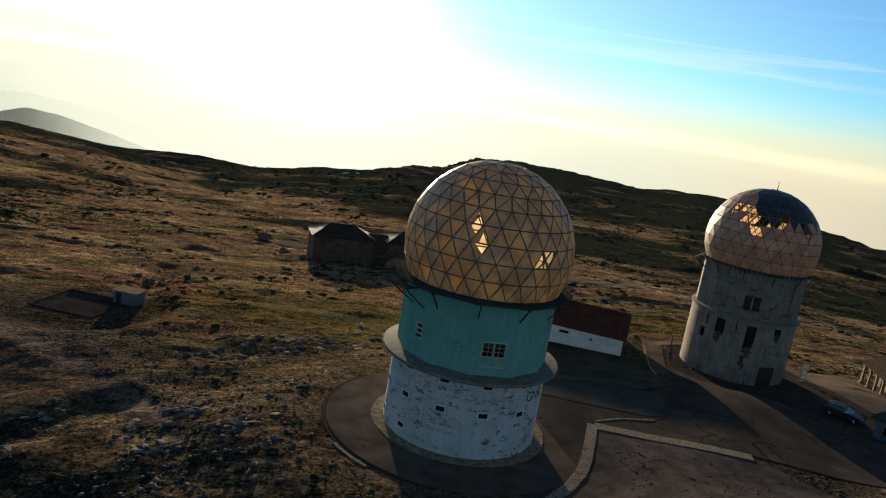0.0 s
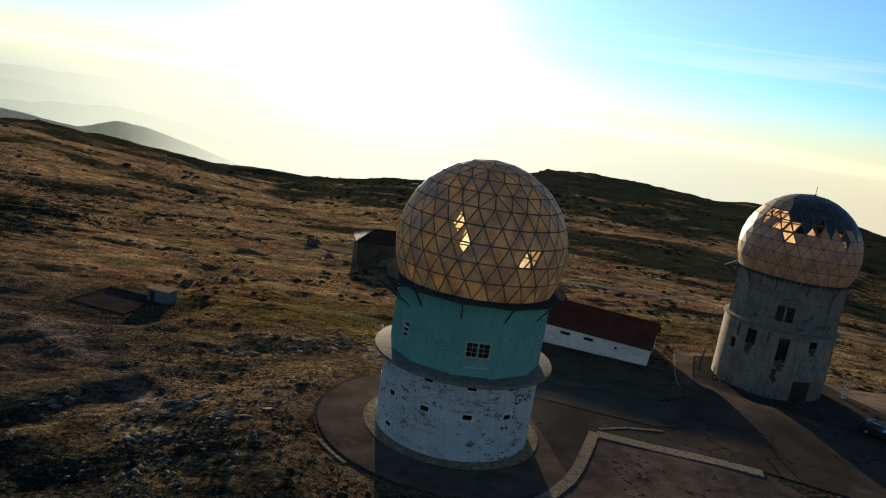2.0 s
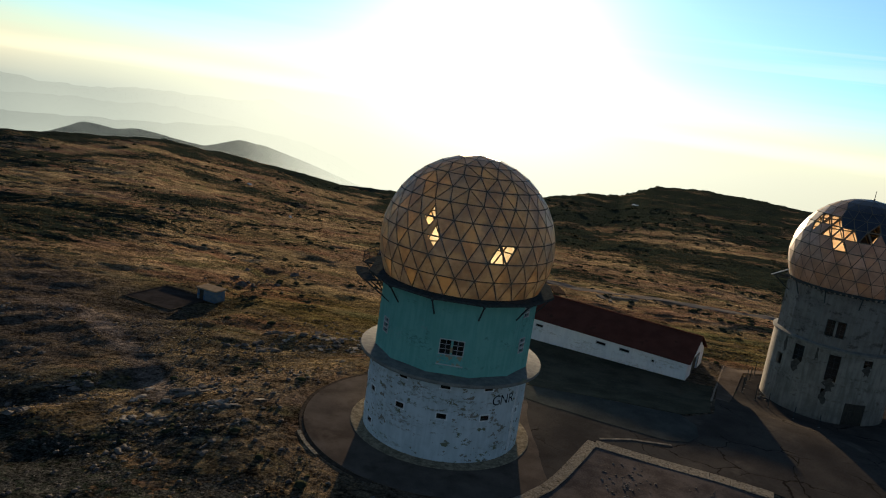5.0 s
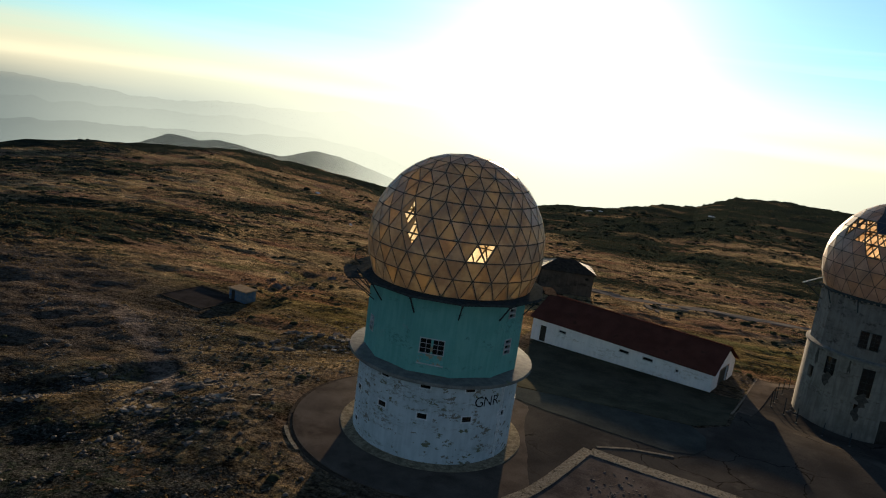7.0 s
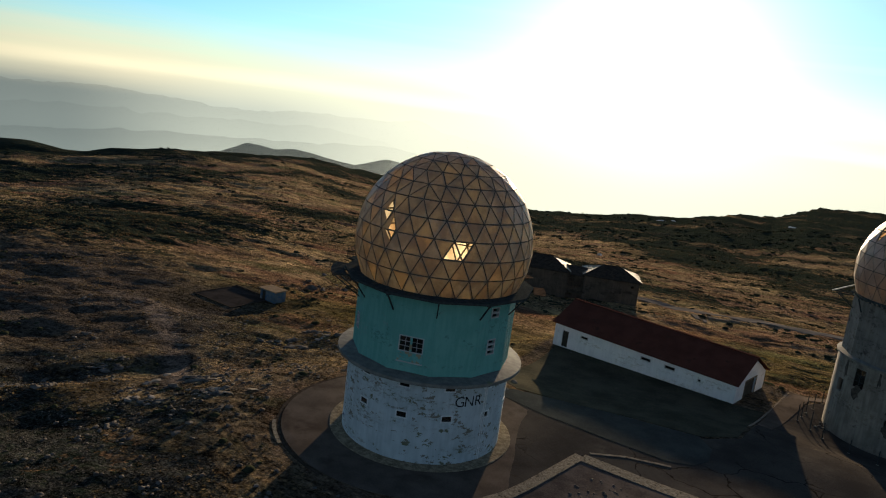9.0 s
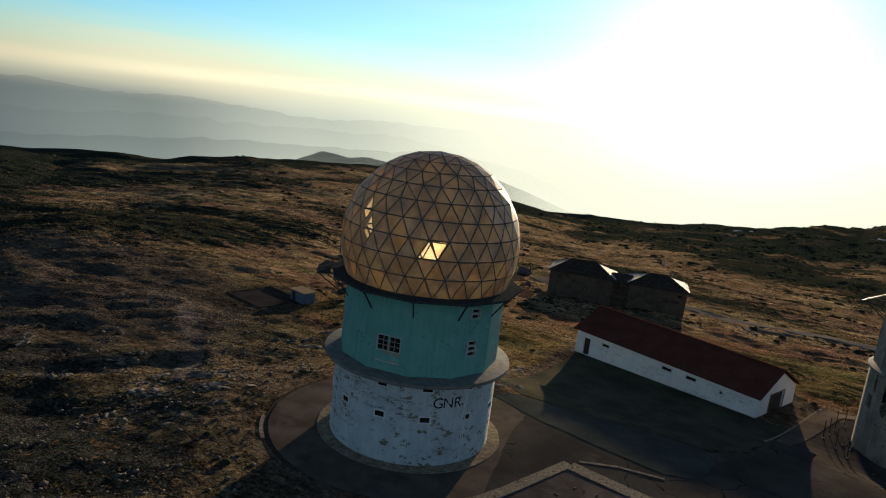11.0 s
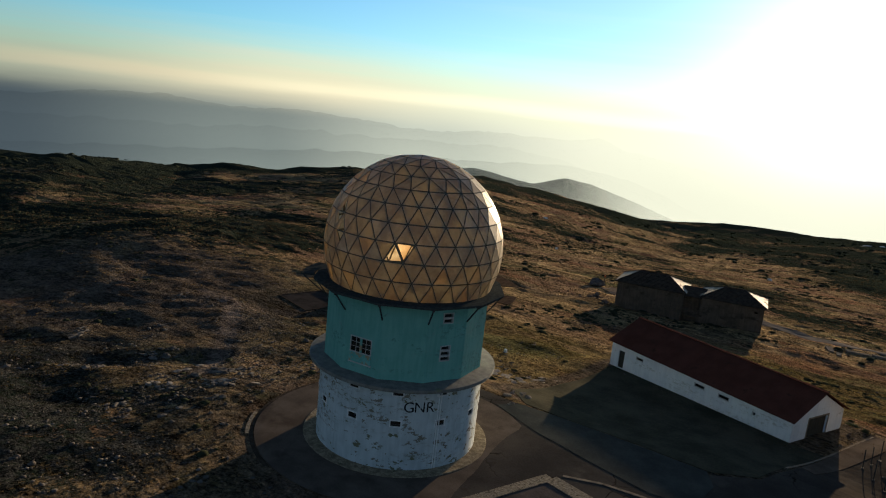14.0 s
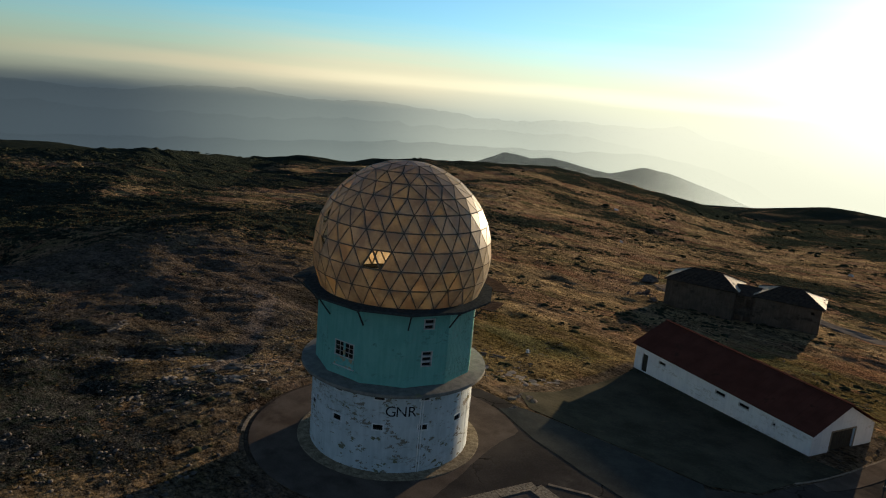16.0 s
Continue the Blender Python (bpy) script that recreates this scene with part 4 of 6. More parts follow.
def plate_window(parent, angle, r, zlo, zhi, half_w, cols, rows, mat, name="window", frame_w=0.07, proud=0.05):
    """A window in a round wall: frame, bars and panes."""
    m = facing(angle, r, 0)
    win = new(name)
    win.parent = parent
    bm = bmesh.new()
    box(bm, -half_w - frame_w, half_w + frame_w, -proud, 0.1, zlo - frame_w, zlo, m)
    box(bm, -half_w - frame_w, half_w + frame_w, -proud, 0.1, zhi, zhi + frame_w, m)
    box(bm, -half_w - frame_w, -half_w, -proud, 0.1, zlo, zhi, m)
    box(bm, half_w, half_w + frame_w, -proud, 0.1, zlo, zhi, m)
    part("frame", bm, mat, win)
    bm = bmesh.new()
    for i in range(1, cols):
        c = -half_w + 2 * half_w * i / cols
        box(bm, c - 0.014, c + 0.014, 0.0, 0.06, zlo, zhi, m)
    for j in range(1, rows):
        c = zlo + (zhi - zlo) * j / rows
        box(bm, -half_w, half_w, 0.003, 0.057, c - 0.014, c + 0.014, m)
    if cols > 1 or rows > 1:
        part("glazing_bar", bm, mat, win)
    else:
        bm.free()
    bm = bmesh.new()
    box(bm, -half_w + 0.002, half_w - 0.002, 0.025, 0.035, zlo + 0.002, zhi - 0.002, m)
    part("pane", bm, GLASS, win)
    return win


def slot_vent(parent, angle, r, zlo, zhi, half_w, slots):
    """A white framed vent with open horizontal slots."""
    m = facing(angle, r, 0)
    vent = new("vent")
    vent.parent = parent
    bm = bmesh.new()
    fw = 0.09
    box(bm, -half_w, -half_w + fw, -0.06, 0.12, zlo, zhi, m)
    box(bm, half_w - fw, half_w, -0.06, 0.12, zlo, zhi, m)
    step = (zhi - zlo) / slots
    for k in range(slots + 1):
        c = zlo + step * k
        box(bm, -half_w + fw, half_w - fw, -0.06, 0.12, max(zlo, c - 0.07), min(zhi, c + 0.07), m)
    part("frame", bm, FRAME_WHITE, vent)
    for k in range(slots):
        bm = bmesh.new()
        c = zlo + step * (k + 0.5)
        box(bm, -half_w + fw, half_w - fw, 0.2, 0.24, c - step / 2, c + step / 2, m)
        part("slat", bm, DARK, vent)
    return vent


def polygon_radius(apothem, first, sides=12):
    step = 360 / sides
    return lambda a: apothem / math.cos(radians((a - first + step / 2) % step - step / 2))


def frange(a, b, step):
    return [a + step * i for i in range(int(round((b - a) / step)) + 1)]


def round_floor(name, parent, r, z, mat, thick=0.15):
    bm = bmesh.new()
    lathe(bm, [(0.02, z), (r, z), (r, z - thick), (0.02, z - thick)], 36)
    return part(name, bm, mat, parent)


FACE0 = -77.0


def letters(parent, text, angle, r, z, size):
    """Painted letters laid on the round wall."""
    for ch, a in zip(text, angle):
        cu = bpy.data.curves.new("lettering", "FONT")
        cu.body, cu.size, cu.align_x, cu.align_y, cu.extrude = ch, size, "CENTER", "CENTER", 0.0
        tmp = bpy.data.objects.new("lettering", cu)
        me = bpy.data.meshes.new_from_object(tmp)
        bpy.data.objects.remove(tmp)
        bm = bmesh.new()
        bm.from_mesh(me)
        bpy.data.meshes.remove(me)
        for v in bm.verts:
            t = radians(a) + v.co.x / r
            v.co = Vector(((r + 0.012) * math.cos(t), (r + 0.012) * math.sin(t), z + v.co.y))
        bm.normal_update()
        part("lettering", bm, BLACK_PAINT, parent, "black painted capital letter " + ch)


def walkway(parent, r_in, r_out, a0, a1, z, railing, pickets=False):
    """A section of planked walkway outside the platform with an iron rail."""
    n = max(2, int((a1 - a0) / 3))
    for i in range(n):
        p, q = a0 + (a1 - a0) * i / n, a0 + (a1 - a0) * (i + 0.9) / n
        bm = bmesh.new()
        vs = [bm.verts.new((r * math.cos(radians(a)), r * math.sin(radians(a)), zz)) for zz in (z - 0.06, z) for r, a in ((r_in, p), (r_out, p), (r_out, q), (r_in, q))]
        for f in ((0, 3, 2, 1), (4, 5, 6, 7), (0, 1, 5, 4), (1, 2, 6, 5), (2, 3, 7, 6), (3, 0, 4, 7)):
            bm.faces.new([vs[k] for k in f])
        part("plank", bm, STEEL if a0 > 150 else DECK, parent)
    if not railing:
        return
    bm = bmesh.new()
    steps = frange(a0, a1, (a1 - a0) / max(1, round((a1 - a0) / 9)))
    pts = [Vector((r_out * math.cos(radians(a)), r_out * math.sin(radians(a)), z)) for a in steps]
    for p in pts:
        bar(bm, p, p + Vector((0, 0, 0.95)), 0.05)
    for p, q in zip(pts, pts[1:]):
        bar(bm, p + Vector((0, 0, 0.95)), q + Vector((0, 0, 0.95)), 0.05)
        bar(bm, p + Vector((0, 0, 0.55)), q + Vector((0, 0, 0.55)), 0.04)
    if pickets:
        for p, q in zip(pts, pts[1:]):
            for i in range(1, 6):
                c = p.lerp(q, i / 6)
                bar(bm, c, c + Vector((0, 0, 0.95)), 0.025)
    part("railing", bm, STEEL, parent, "thin bare iron railing")
    for a in (a0 + 2, (a0 + a1) / 2, a1 - 2):
        ca, sa = math.cos(radians(a)), math.sin(radians(a))
        bm = bmesh.new()
        bar(bm, (r_out * 0.98 * ca, r_out * 0.98 * sa, z - 0.08), (6.5 * ca, 6.5 * sa, z - 2.0), 0.09)
        part("bracket", bm, STEEL, parent)
        bm = bmesh.new()
        bar(bm, (6.5 * ca, 6.5 * sa, z - 0.12), (r_out * 0.99 * ca, r_out * 0.99 * sa, z - 0.12), 0.09)
        part("beam", bm, STEEL, parent)


def build_green_tower():
    tw = thing("radar_tower", "round radar tower, white flaking drum, green upper storey and tan dome", "tower", (*TOWER_A, 0))
    r0 = 6.82
    small = [(a, 3.3, lo, hi) for a in frange(-167, 163, 30) for lo, hi in ((3.78, 4.22), (6.30, 6.68))]
    small += [(a, 3.3, 1.02, 1.42) for a in (-137, -167)]
    bm = curved_wall(lambda a: r0, 0.4, 0.0, 7.0, small, frange(0, 356, 4), frange(0.5, 6.5, 1.0))
    part("drum_wall", bm, WHITE_DRUM, tw, "white paint flaking off a round concrete wall")
    for a, h, lo, hi in small:
        plate_window(tw, a, r0 - 0.02, lo, hi, 0.385, 1, 1, BRIGHT_FRAME, frame_w=0.085)
    bm = bmesh.new()
    lathe(bm, [(6.3, 6.86), (7.0, 6.80), (7.78, 6.92), (7.82, 6.98), (7.8, 7.2), (6.3, 7.34)], 96)
    part("ledge", bm, LEDGE_MAT, tw, "weathered grey concrete ledge")
    # green storey
    apo = 6.42
    rad = polygon_radius(apo, FACE0)
    big_half = math.degrees(math.atan(0.92 / apo))
    vent_half = math.degrees(math.atan(0.46 / apo))
    holes = [(-77, big_half, 8.98, 10.12), (103, big_half, 8.98, 10.12)]
    holes += [(a, vent_half, 8.92, 10.2) for a in (-137, -17, 43)] + [(a, vent_half, 11.95, 12.8) for a in (-17, 43)]
    bm = curved_wall(rad, 0.3, 7.25, 13.45, holes, [FACE0 + 15 + 30 * k for k in range(12)] + [FACE0 + 30 * k for k in range(12)])
    part("cladding_wall", bm, GREEN_CLAD, tw, "faded sea-green painted cladding")
    # ribs of the cladding
    bm = bmesh.new()
    for k in range(12):
        a = FACE0 + 30 * k
        m = facing(a, apo, 0)
        half = apo * math.tan(radians(15))
        for i in range(-8, 9):
            c = i * half / 8.5
            spans = [(7.3, 13.4)]
            for ha, hh, lo, hi in holes:
                if abs((ha - a + 180) % 360 - 180) < 1 and abs(c) < apo * math.tan(radians(hh)) + 0.12:
                    low_edge = 8.1 if hh == big_half else lo - 0.12
                    spans = [s for lo2, hi2 in spans for s in ((lo2, min(hi2, low_edge)), (max(lo2, hi + 0.12), hi2)) if s[1] - s[0] > 0.2]
            for lo, hi in spans:
                box(bm, c - 0.04, c + 0.04, -0.009, 0.01, lo, hi, m)
    part("cladding_ribs", bm, GREEN_CLAD, tw)["kind"] = "stuff"
    for a in (-77, 103):
        plate_window(tw, a, apo, 8.98, 10.12, 0.92, 4, 3, FRAME_WHITE, frame_w=0.07)
        m = facing(a, apo, 0)
        bm = bmesh.new()
        box(bm, -0.09, 0.09, -0.055, 0.08, 8.98, 10.12, m)
        part("mullion", bm, BOARD, tw)
        bm = bmesh.new()
        box(bm, -1.0, 1.0, -0.05, 0.0, 8.15, 8.9, m)
        part("apron_board", bm, BOARD, tw, "board under the window with peeling paint")
        bm = bmesh.new()
        box(bm, -1.06, 1.06, -0.1, 0.0, 8.06, 8.15, m)
        part("sill", bm, FRAME_WHITE, tw)
    for a in (-137, -17, 43):
        slot_vent(tw, a, apo, 8.92, 10.2, 0.46, 3)
    for a in (-17, 43):
        slot_vent(tw, a, apo, 11.95, 12.8, 0.46, 2)
    round_floor("floor_plate", tw, 6.1, 7.2, LEDGE_MAT)
    # platform under the dome
    bm = bmesh.new()
    lathe(bm, [(5.9, 13.42), (7.95, 13.46), (7.95, 13.64), (5.9, 13.68)], 12, FACE0 + 15)
    part("platform", bm, STEEL, tw, "dark twelve-sided steel platform")
    round_floor("dome_floor", tw, 6.2, 13.5, DUSTY_FLOOR)
    for k in range(12):
        a = FACE0 + 15 + 30 * k
        ca, sa = math.cos(radians(a)), math.sin(radians(a))
        bm = bmesh.new()
        bar(bm, (7.7 * ca, 7.7 * sa, 13.4), (6.66 * ca, 6.66 * sa, 12.0), 0.09)
        part("bracket", bm, STEEL, tw)
        bm = bmesh.new()
        bar(bm, (7.8 * ca, 7.8 * sa, 13.36), (6.6 * ca, 6.6 * sa, 13.36), 0.12)
        part("beam", bm, STEEL, tw)
    walkway(tw, 7.9, 8.9, 14, 32, 13.55, False)
    walkway(tw, 7.9, 9.3, 52, 92, 13.6, False)
    walkway(tw, 7.9, 8.7, 158, 187, 13.5, True, True)
    walkway(tw, 7.9, 9.0, 198, 226, 13.46, False)
    for a in (200, 212, 225):
        ca, sa = math.cos(radians(a)), math.sin(radians(a))
        bm = bmesh.new()
        bar(bm, (9.0 * ca, 9.0 * sa, 13.36), (6.5 * ca, 6.5 * sa, 13.36), 0.1)
        part("beam", bm, STEEL, tw)
        bm = bmesh.new()
        bar(bm, (8.8 * ca, 8.8 * sa, 13.3), (6.6 * ca, 6.6 * sa, 11.6), 0.08)
        part("bracket", bm, STEEL, tw)
    # upright joints of the drum and two thin pipes
    for a in frange(-152, 178, 30):
        bm = bmesh.new()
        box(bm, -0.03, 0.03, -0.012, 0.02, 0.05, 6.8, facing(a, r0, 0))
        part("joint_strip", bm, WHITE_DRUM, tw)
    for a in (-19.6, -18.0):
        bm = bmesh.new()
        bar(bm, (*(Vector((math.cos(radians(a)), math.sin(radians(a)))) * (r0 + 0.05)), 0.2), (*(Vector((math.cos(radians(a)), math.sin(radians(a)))) * (r0 + 0.05)), 6.82), 0.07)
        part("pipe", bm, BRIGHT_FRAME, tw, "thin white painted pipe")
    letters(tw, "GNR", (-39.2, -32.2, -25.2), r0, 5.36, 1.22)

    def gone(mid):
        az, lat = math.degrees(math.atan2(mid.y, mid.x)), math.degrees(math.asin(mid.z))
        return any(abs(az - a) < 2.5 and abs(lat - l) < 3.0 for a, l in GONE_A)

    def style(mid):
        az, lat = math.degrees(math.atan2(mid.y, mid.x)), math.degrees(math.asin(mid.z))
        pick = int(az * 13.7 + lat * 7.3) % 7
        # amber panels: sunlight through the dome, put into colour and translucency
        if (-135 < az < -100 and 16 < lat < 50 and pick < 4) or (lat < 12 and pick == 5):
            return SUNGLOW_PANEL, "panel with the sun's amber glow put into its colour"
        return PANEL, ""
    build_dome(tw, -57.5, gone, style, 16.7, (0.25, -0.97), BROKEN_A)
    return tw


GONE_A = [(-51.5, 7.1), (-57.5, 3.3)]
BROKEN_A = [((-105.5, 25.6), (-99.5, 21.9)), ((-105.5, 18.2), (-99.5, 21.9)), ((-99.5, 14.5), (-93.5, 10.8)), ((-99.5, 7.1), (-93.5, 10.8))]
build_green_tower()


def build_grey_tower():
    tw = thing("radar_tower", "bare grey concrete radar tower with broken panels in its dome", "tower", (*TOWER_B, 0))
    r0 = 6.85
    holes = [(-134, 5.2, 4.3, 6.3), (-101, 5.2, 3.2, 6.3), (-71, 4.5, 5.5, 6.4), (-32, 4.0, 3.9, 5.1), (-72.5, 10.5, -1.75, 1.1), (-155, 4.0, 3.0, 4.4), (-104, 2.0, 1.3, 2.2), (60, 5, 3, 5), (120, 5, 3, 5)]
    bm = curved_wall(lambda a: r0, 0.4, -2.6, 6.9, holes, frange(0, 356, 4), frange(-1.0, 6.0, 1.0))
    part("drum_wall", bm, PALE_CONCRETE, tw, "stained pale concrete drum")
    bm = bmesh.new()
    lathe(bm, [(6.3, 6.82), (7.08, 6.85), (7.11, 7.06), (6.3, 7.2)], 96)
    part("ledge", bm, LEDGE_MAT, tw)
    apo = 6.45
    rad = polygon_radius(apo, -107.0)
    half = math.degrees(math.atan(0.95 / apo))
    upper = [(-107, half, 8.3, 10.1), (73, half, 8.3, 10.1)]
    bm = curved_wall(rad, 0.3, 7.15, 13.3, upper, [-92 + 30 * k for k in range(12)] + [-107 + 30 * k for k in range(12)])
    part("upper_wall", bm, OLD_CONCRETE, tw, "bare grey concrete upper storey")
    for a in (-107, 73):
        plate_window(tw, a, apo, 8.3, 10.1, 0.95, 4, 4, STEEL, frame_w=0.06)
        m = facing(a, apo, 0)
        bm = bmesh.new()
        box(bm, -0.12, 0.12, -0.03, 0.1, 8.3, 10.1, m)
        part("mullion", bm, OLD_CONCRETE, tw)
    for a, z0, z1, hw, rows in ((-134, 4.3, 6.3, 0.6, 3), (-101, 3.2, 6.3, 0.6, 4), (-71, 5.5, 6.4, 0.52, 2), (-32, 3.9, 5.1, 0.46, 2)):
        plate_window(tw, a, r0 - 0.1, z0, z1, hw, 2, rows, STEEL, frame_w=0.04, proud=0.0)
    # double door
    m = facing(-72.5, r0, 0)
    door = new("door")
    door.parent = tw
    for sgn in (-1, 1):
        bm = bmesh.new()
        x0, x1 = sorted((sgn * 0.02, sgn * 1.22))
        box(bm, x0, x1, 0.18, 0.25, -1.72, 1.08, m)
        part("door_leaf", bm, DOOR_DARK, door, "dark weathered door leaf")
        for zb in (-1.2, 0.1, 0.9):
            bm = bmesh.new()
            box(bm, x0 + 0.06, x1 - 0.06, 0.14, 0.18, zb - 0.07, zb + 0.07, m)
            part("rail", bm, DOOR_DARK, door)
    rnd = random.Random(12)
    for a, top, w, h in ((-134, 4.6, 1.5, 1.7), (-101, 3.6, 1.5, 2.0), (-71, 5.8, 1.4, 1.5), (-103.5, 2.0, 1.0, 1.7), (-32, 4.2, 1.2, 1.5), (-150, 6.7, 0.7, 2.4), (-117, 6.7, 0.5, 1.8)):
        bm = bmesh.new()
        n = 14
        ring = []
        for i in range(n):
            t = 2 * math.pi * i / n
            k = rnd.uniform(0.35, 1.1)
            ring.append((0.5 * w * k * math.sin(t), top - 0.5 * h + 0.5 * h * math.cos(t) * (1 if math.cos(t) > 0 else k)))
        outer = [bm.verts.new(((r0 + 0.007) * math.cos(radians(a) + px / r0), (r0 + 0.007) * math.sin(radians(a) + px / r0), pz)) for px, pz in ring]
        mid = bm.verts.new(((r0 + 0.012) * math.cos(radians(a)), (r0 + 0.012) * math.sin(radians(a)), top - 0.4 * h))
        for i in range(n):
            bm.faces.new((outer[i], outer[(i + 1) % n], mid))
        part("soot_stain", bm, SOOT, tw, "black soot stain on the concrete")
    round_floor("floor_plate", tw, 6.2, 7.1, LEDGE_MAT)
    round_floor("dome_floor", tw, 6.3, 13.55, DUSTY_FLOOR)
    bm = bmesh.new()
    lathe(bm, [(5.9, 13.25), (7.1, 13.28), (7.1, 13.5), (5.9, 13.55)], 12, -92)
    part("platform", bm, STEEL, tw)
    for a in (-92, -62, -122, -32, -152):
        ca, sa = math.cos(radians(a)), math.sin(radians(a))
        bm = bmesh.new()
        bar(bm, (7.3 * ca, 7.3 * sa, 13.3), (6.7 * ca, 6.7 * sa, 11.9), 0.1)
        part("bracket", bm, STEEL, tw)
    # remains of the gallery and a leaning pole
    for a in (-170, -178, 174):
        ca, sa = math.cos(radians(a)), math.sin(radians(a))
        for p, q, w in (((6.6 * ca, 6.6 * sa, 13.2), (8.6 * ca, 8.6 * sa, 13.2), 0.1), ((8.5 * ca, 8.5 * sa, 13.2), (6.7 * ca, 6.7 * sa, 11.8), 0.07)):
            bm = bmesh.new()
            bar(bm, p, q, w)
            part("gallery_bracket", bm, STEEL, tw)
    bm = bmesh.new()
    bar(bm, (-8.9, -1.2, 13.3), (-6.9, -0.8, 14.3), 0.1)
    part("leaning_pole", bm, BRIGHT_STEEL, tw, "bright steel pole that leans off the gallery")
    # downpipe
    bm = bmesh.new()
    m = facing(-62, rad(-62), 0)
    box(bm, -0.06, 0.06, -0.14, 0.0, 7.2, 13.2, m)
    part("downpipe", bm, OLD_CONCRETE, tw)

    # the torn crown: a dark cap, and below its jagged edge a belt where the sheets have gone
    across, above = Vector((0.902, -0.368, 0.224)), Vector((-0.165, 0.186, 0.969))

    def spot(mid):
        tooth = 0.07 * math.sin(mid.x * 37 + mid.y * 23)
        return mid.dot(across), mid.dot(above) + tooth, mid.y < 0.35

    def gone(mid):
        u, v, front = spot(mid)
        if not front:
            return False
        return (-0.47 < u < -0.06 and 0.34 - 0.2 * u < v < 0.72 and math.sin(mid.x * 61 + mid.z * 47) > -0.3) or (-0.30 < u < 0.46 and 0.2 < v < 0.38) or (0.66 < u < 0.76 and 0.14 < v < 0.27)

    def style(mid):
        u, v, front = spot(mid)
        if u > -0.06 and v > (0.36 if u < 0.48 else 0.24):
            return NAVY_PANEL, "dark navy panel"
        return PANEL2, ""
    build_dome(tw, -65.0, gone, style, 16.6, (-0.3, -0.95))
    bm = bmesh.new()
    bar(bm, (0.2, -0.3, 23.8), (0.2, -0.3, 25.0), 0.05)
    bar(bm, (0.2, -0.3, 23.8), (0.2, -0.3, 24.1), 0.14)
    part("antenna", bm, STEEL, tw, "thin lightning rod")
    return tw


build_grey_tower()


# ---- long white building ----
def rect_wall(bm, length, thick, z0, z1, holes, m):
    """A straight wall along x from 0 to length, y from 0 to thick; holes: (x0, x1, low, high)."""
    xs = sorted({0.0, length, *[h[0] for h in holes], *[h[1] for h in holes]})
    zs = sorted({z0, z1, *[h[2] for h in holes], *[h[3] for h in holes]})
    grid = {}

    def v(i, j, k):
        if (i, j, k) not in grid:
            grid[i, j, k] = bm.verts.new(m @ Vector((xs[i], k * thick, zs[j])))
        return grid[i, j, k]

    def full(i, j):
        if not (0 <= i < len(xs) - 1 and 0 <= j < len(zs) - 1):
            return False
        cx, cz = (xs[i] + xs[i + 1]) / 2, (zs[j] + zs[j + 1]) / 2
        return not any(a < cx < b and lo < cz < hi for a, b, lo, hi in holes)
    for i in range(len(xs) - 1):
        for j in range(len(zs) - 1):
            if not full(i, j):
                continue
            bm.faces.new((v(i, j, 0), v(i + 1, j, 0), v(i + 1, j + 1, 0), v(i, j + 1, 0)))
            bm.faces.new((v(i, j + 1, 1), v(i + 1, j + 1, 1), v(i + 1, j, 1), v(i, j, 1)))
            if not full(i - 1, j):
                bm.faces.new((v(i, j, 1), v(i, j, 0), v(i, j + 1, 0), v(i, j + 1, 1)))
            if not full(i + 1, j):
                bm.faces.new((v(i + 1, j, 0), v(i + 1, j, 1), v(i + 1, j + 1, 1), v(i + 1, j + 1, 0)))
            if not full(i, j - 1):
                bm.faces.new((v(i, j, 0), v(i, j, 1), v(i + 1, j, 1), v(i + 1, j, 0)))
            if not full(i, j + 1):
                bm.faces.new((v(i, j + 1, 1), v(i, j + 1, 0), v(i + 1, j + 1, 0), v(i + 1, j + 1, 1)))


def prism(bm, pts, a, b, m):
    """A polygon in the x-z plane drawn out along y from a to b."""
    lo = [bm.verts.new(m @ Vector((x, a, z))) for x, z in pts]
    hi = [bm.verts.new(m @ Vector((x, b, z))) for x, z in pts]
    bm.faces.new(lo)
    bm.faces.new(hi[::-1])
    for i in range(len(pts)):
        j = (i + 1) % len(pts)
        bm.faces.new((lo[i], lo[j], hi[j], hi[i]))


I4 = Matrix.Identity(4)


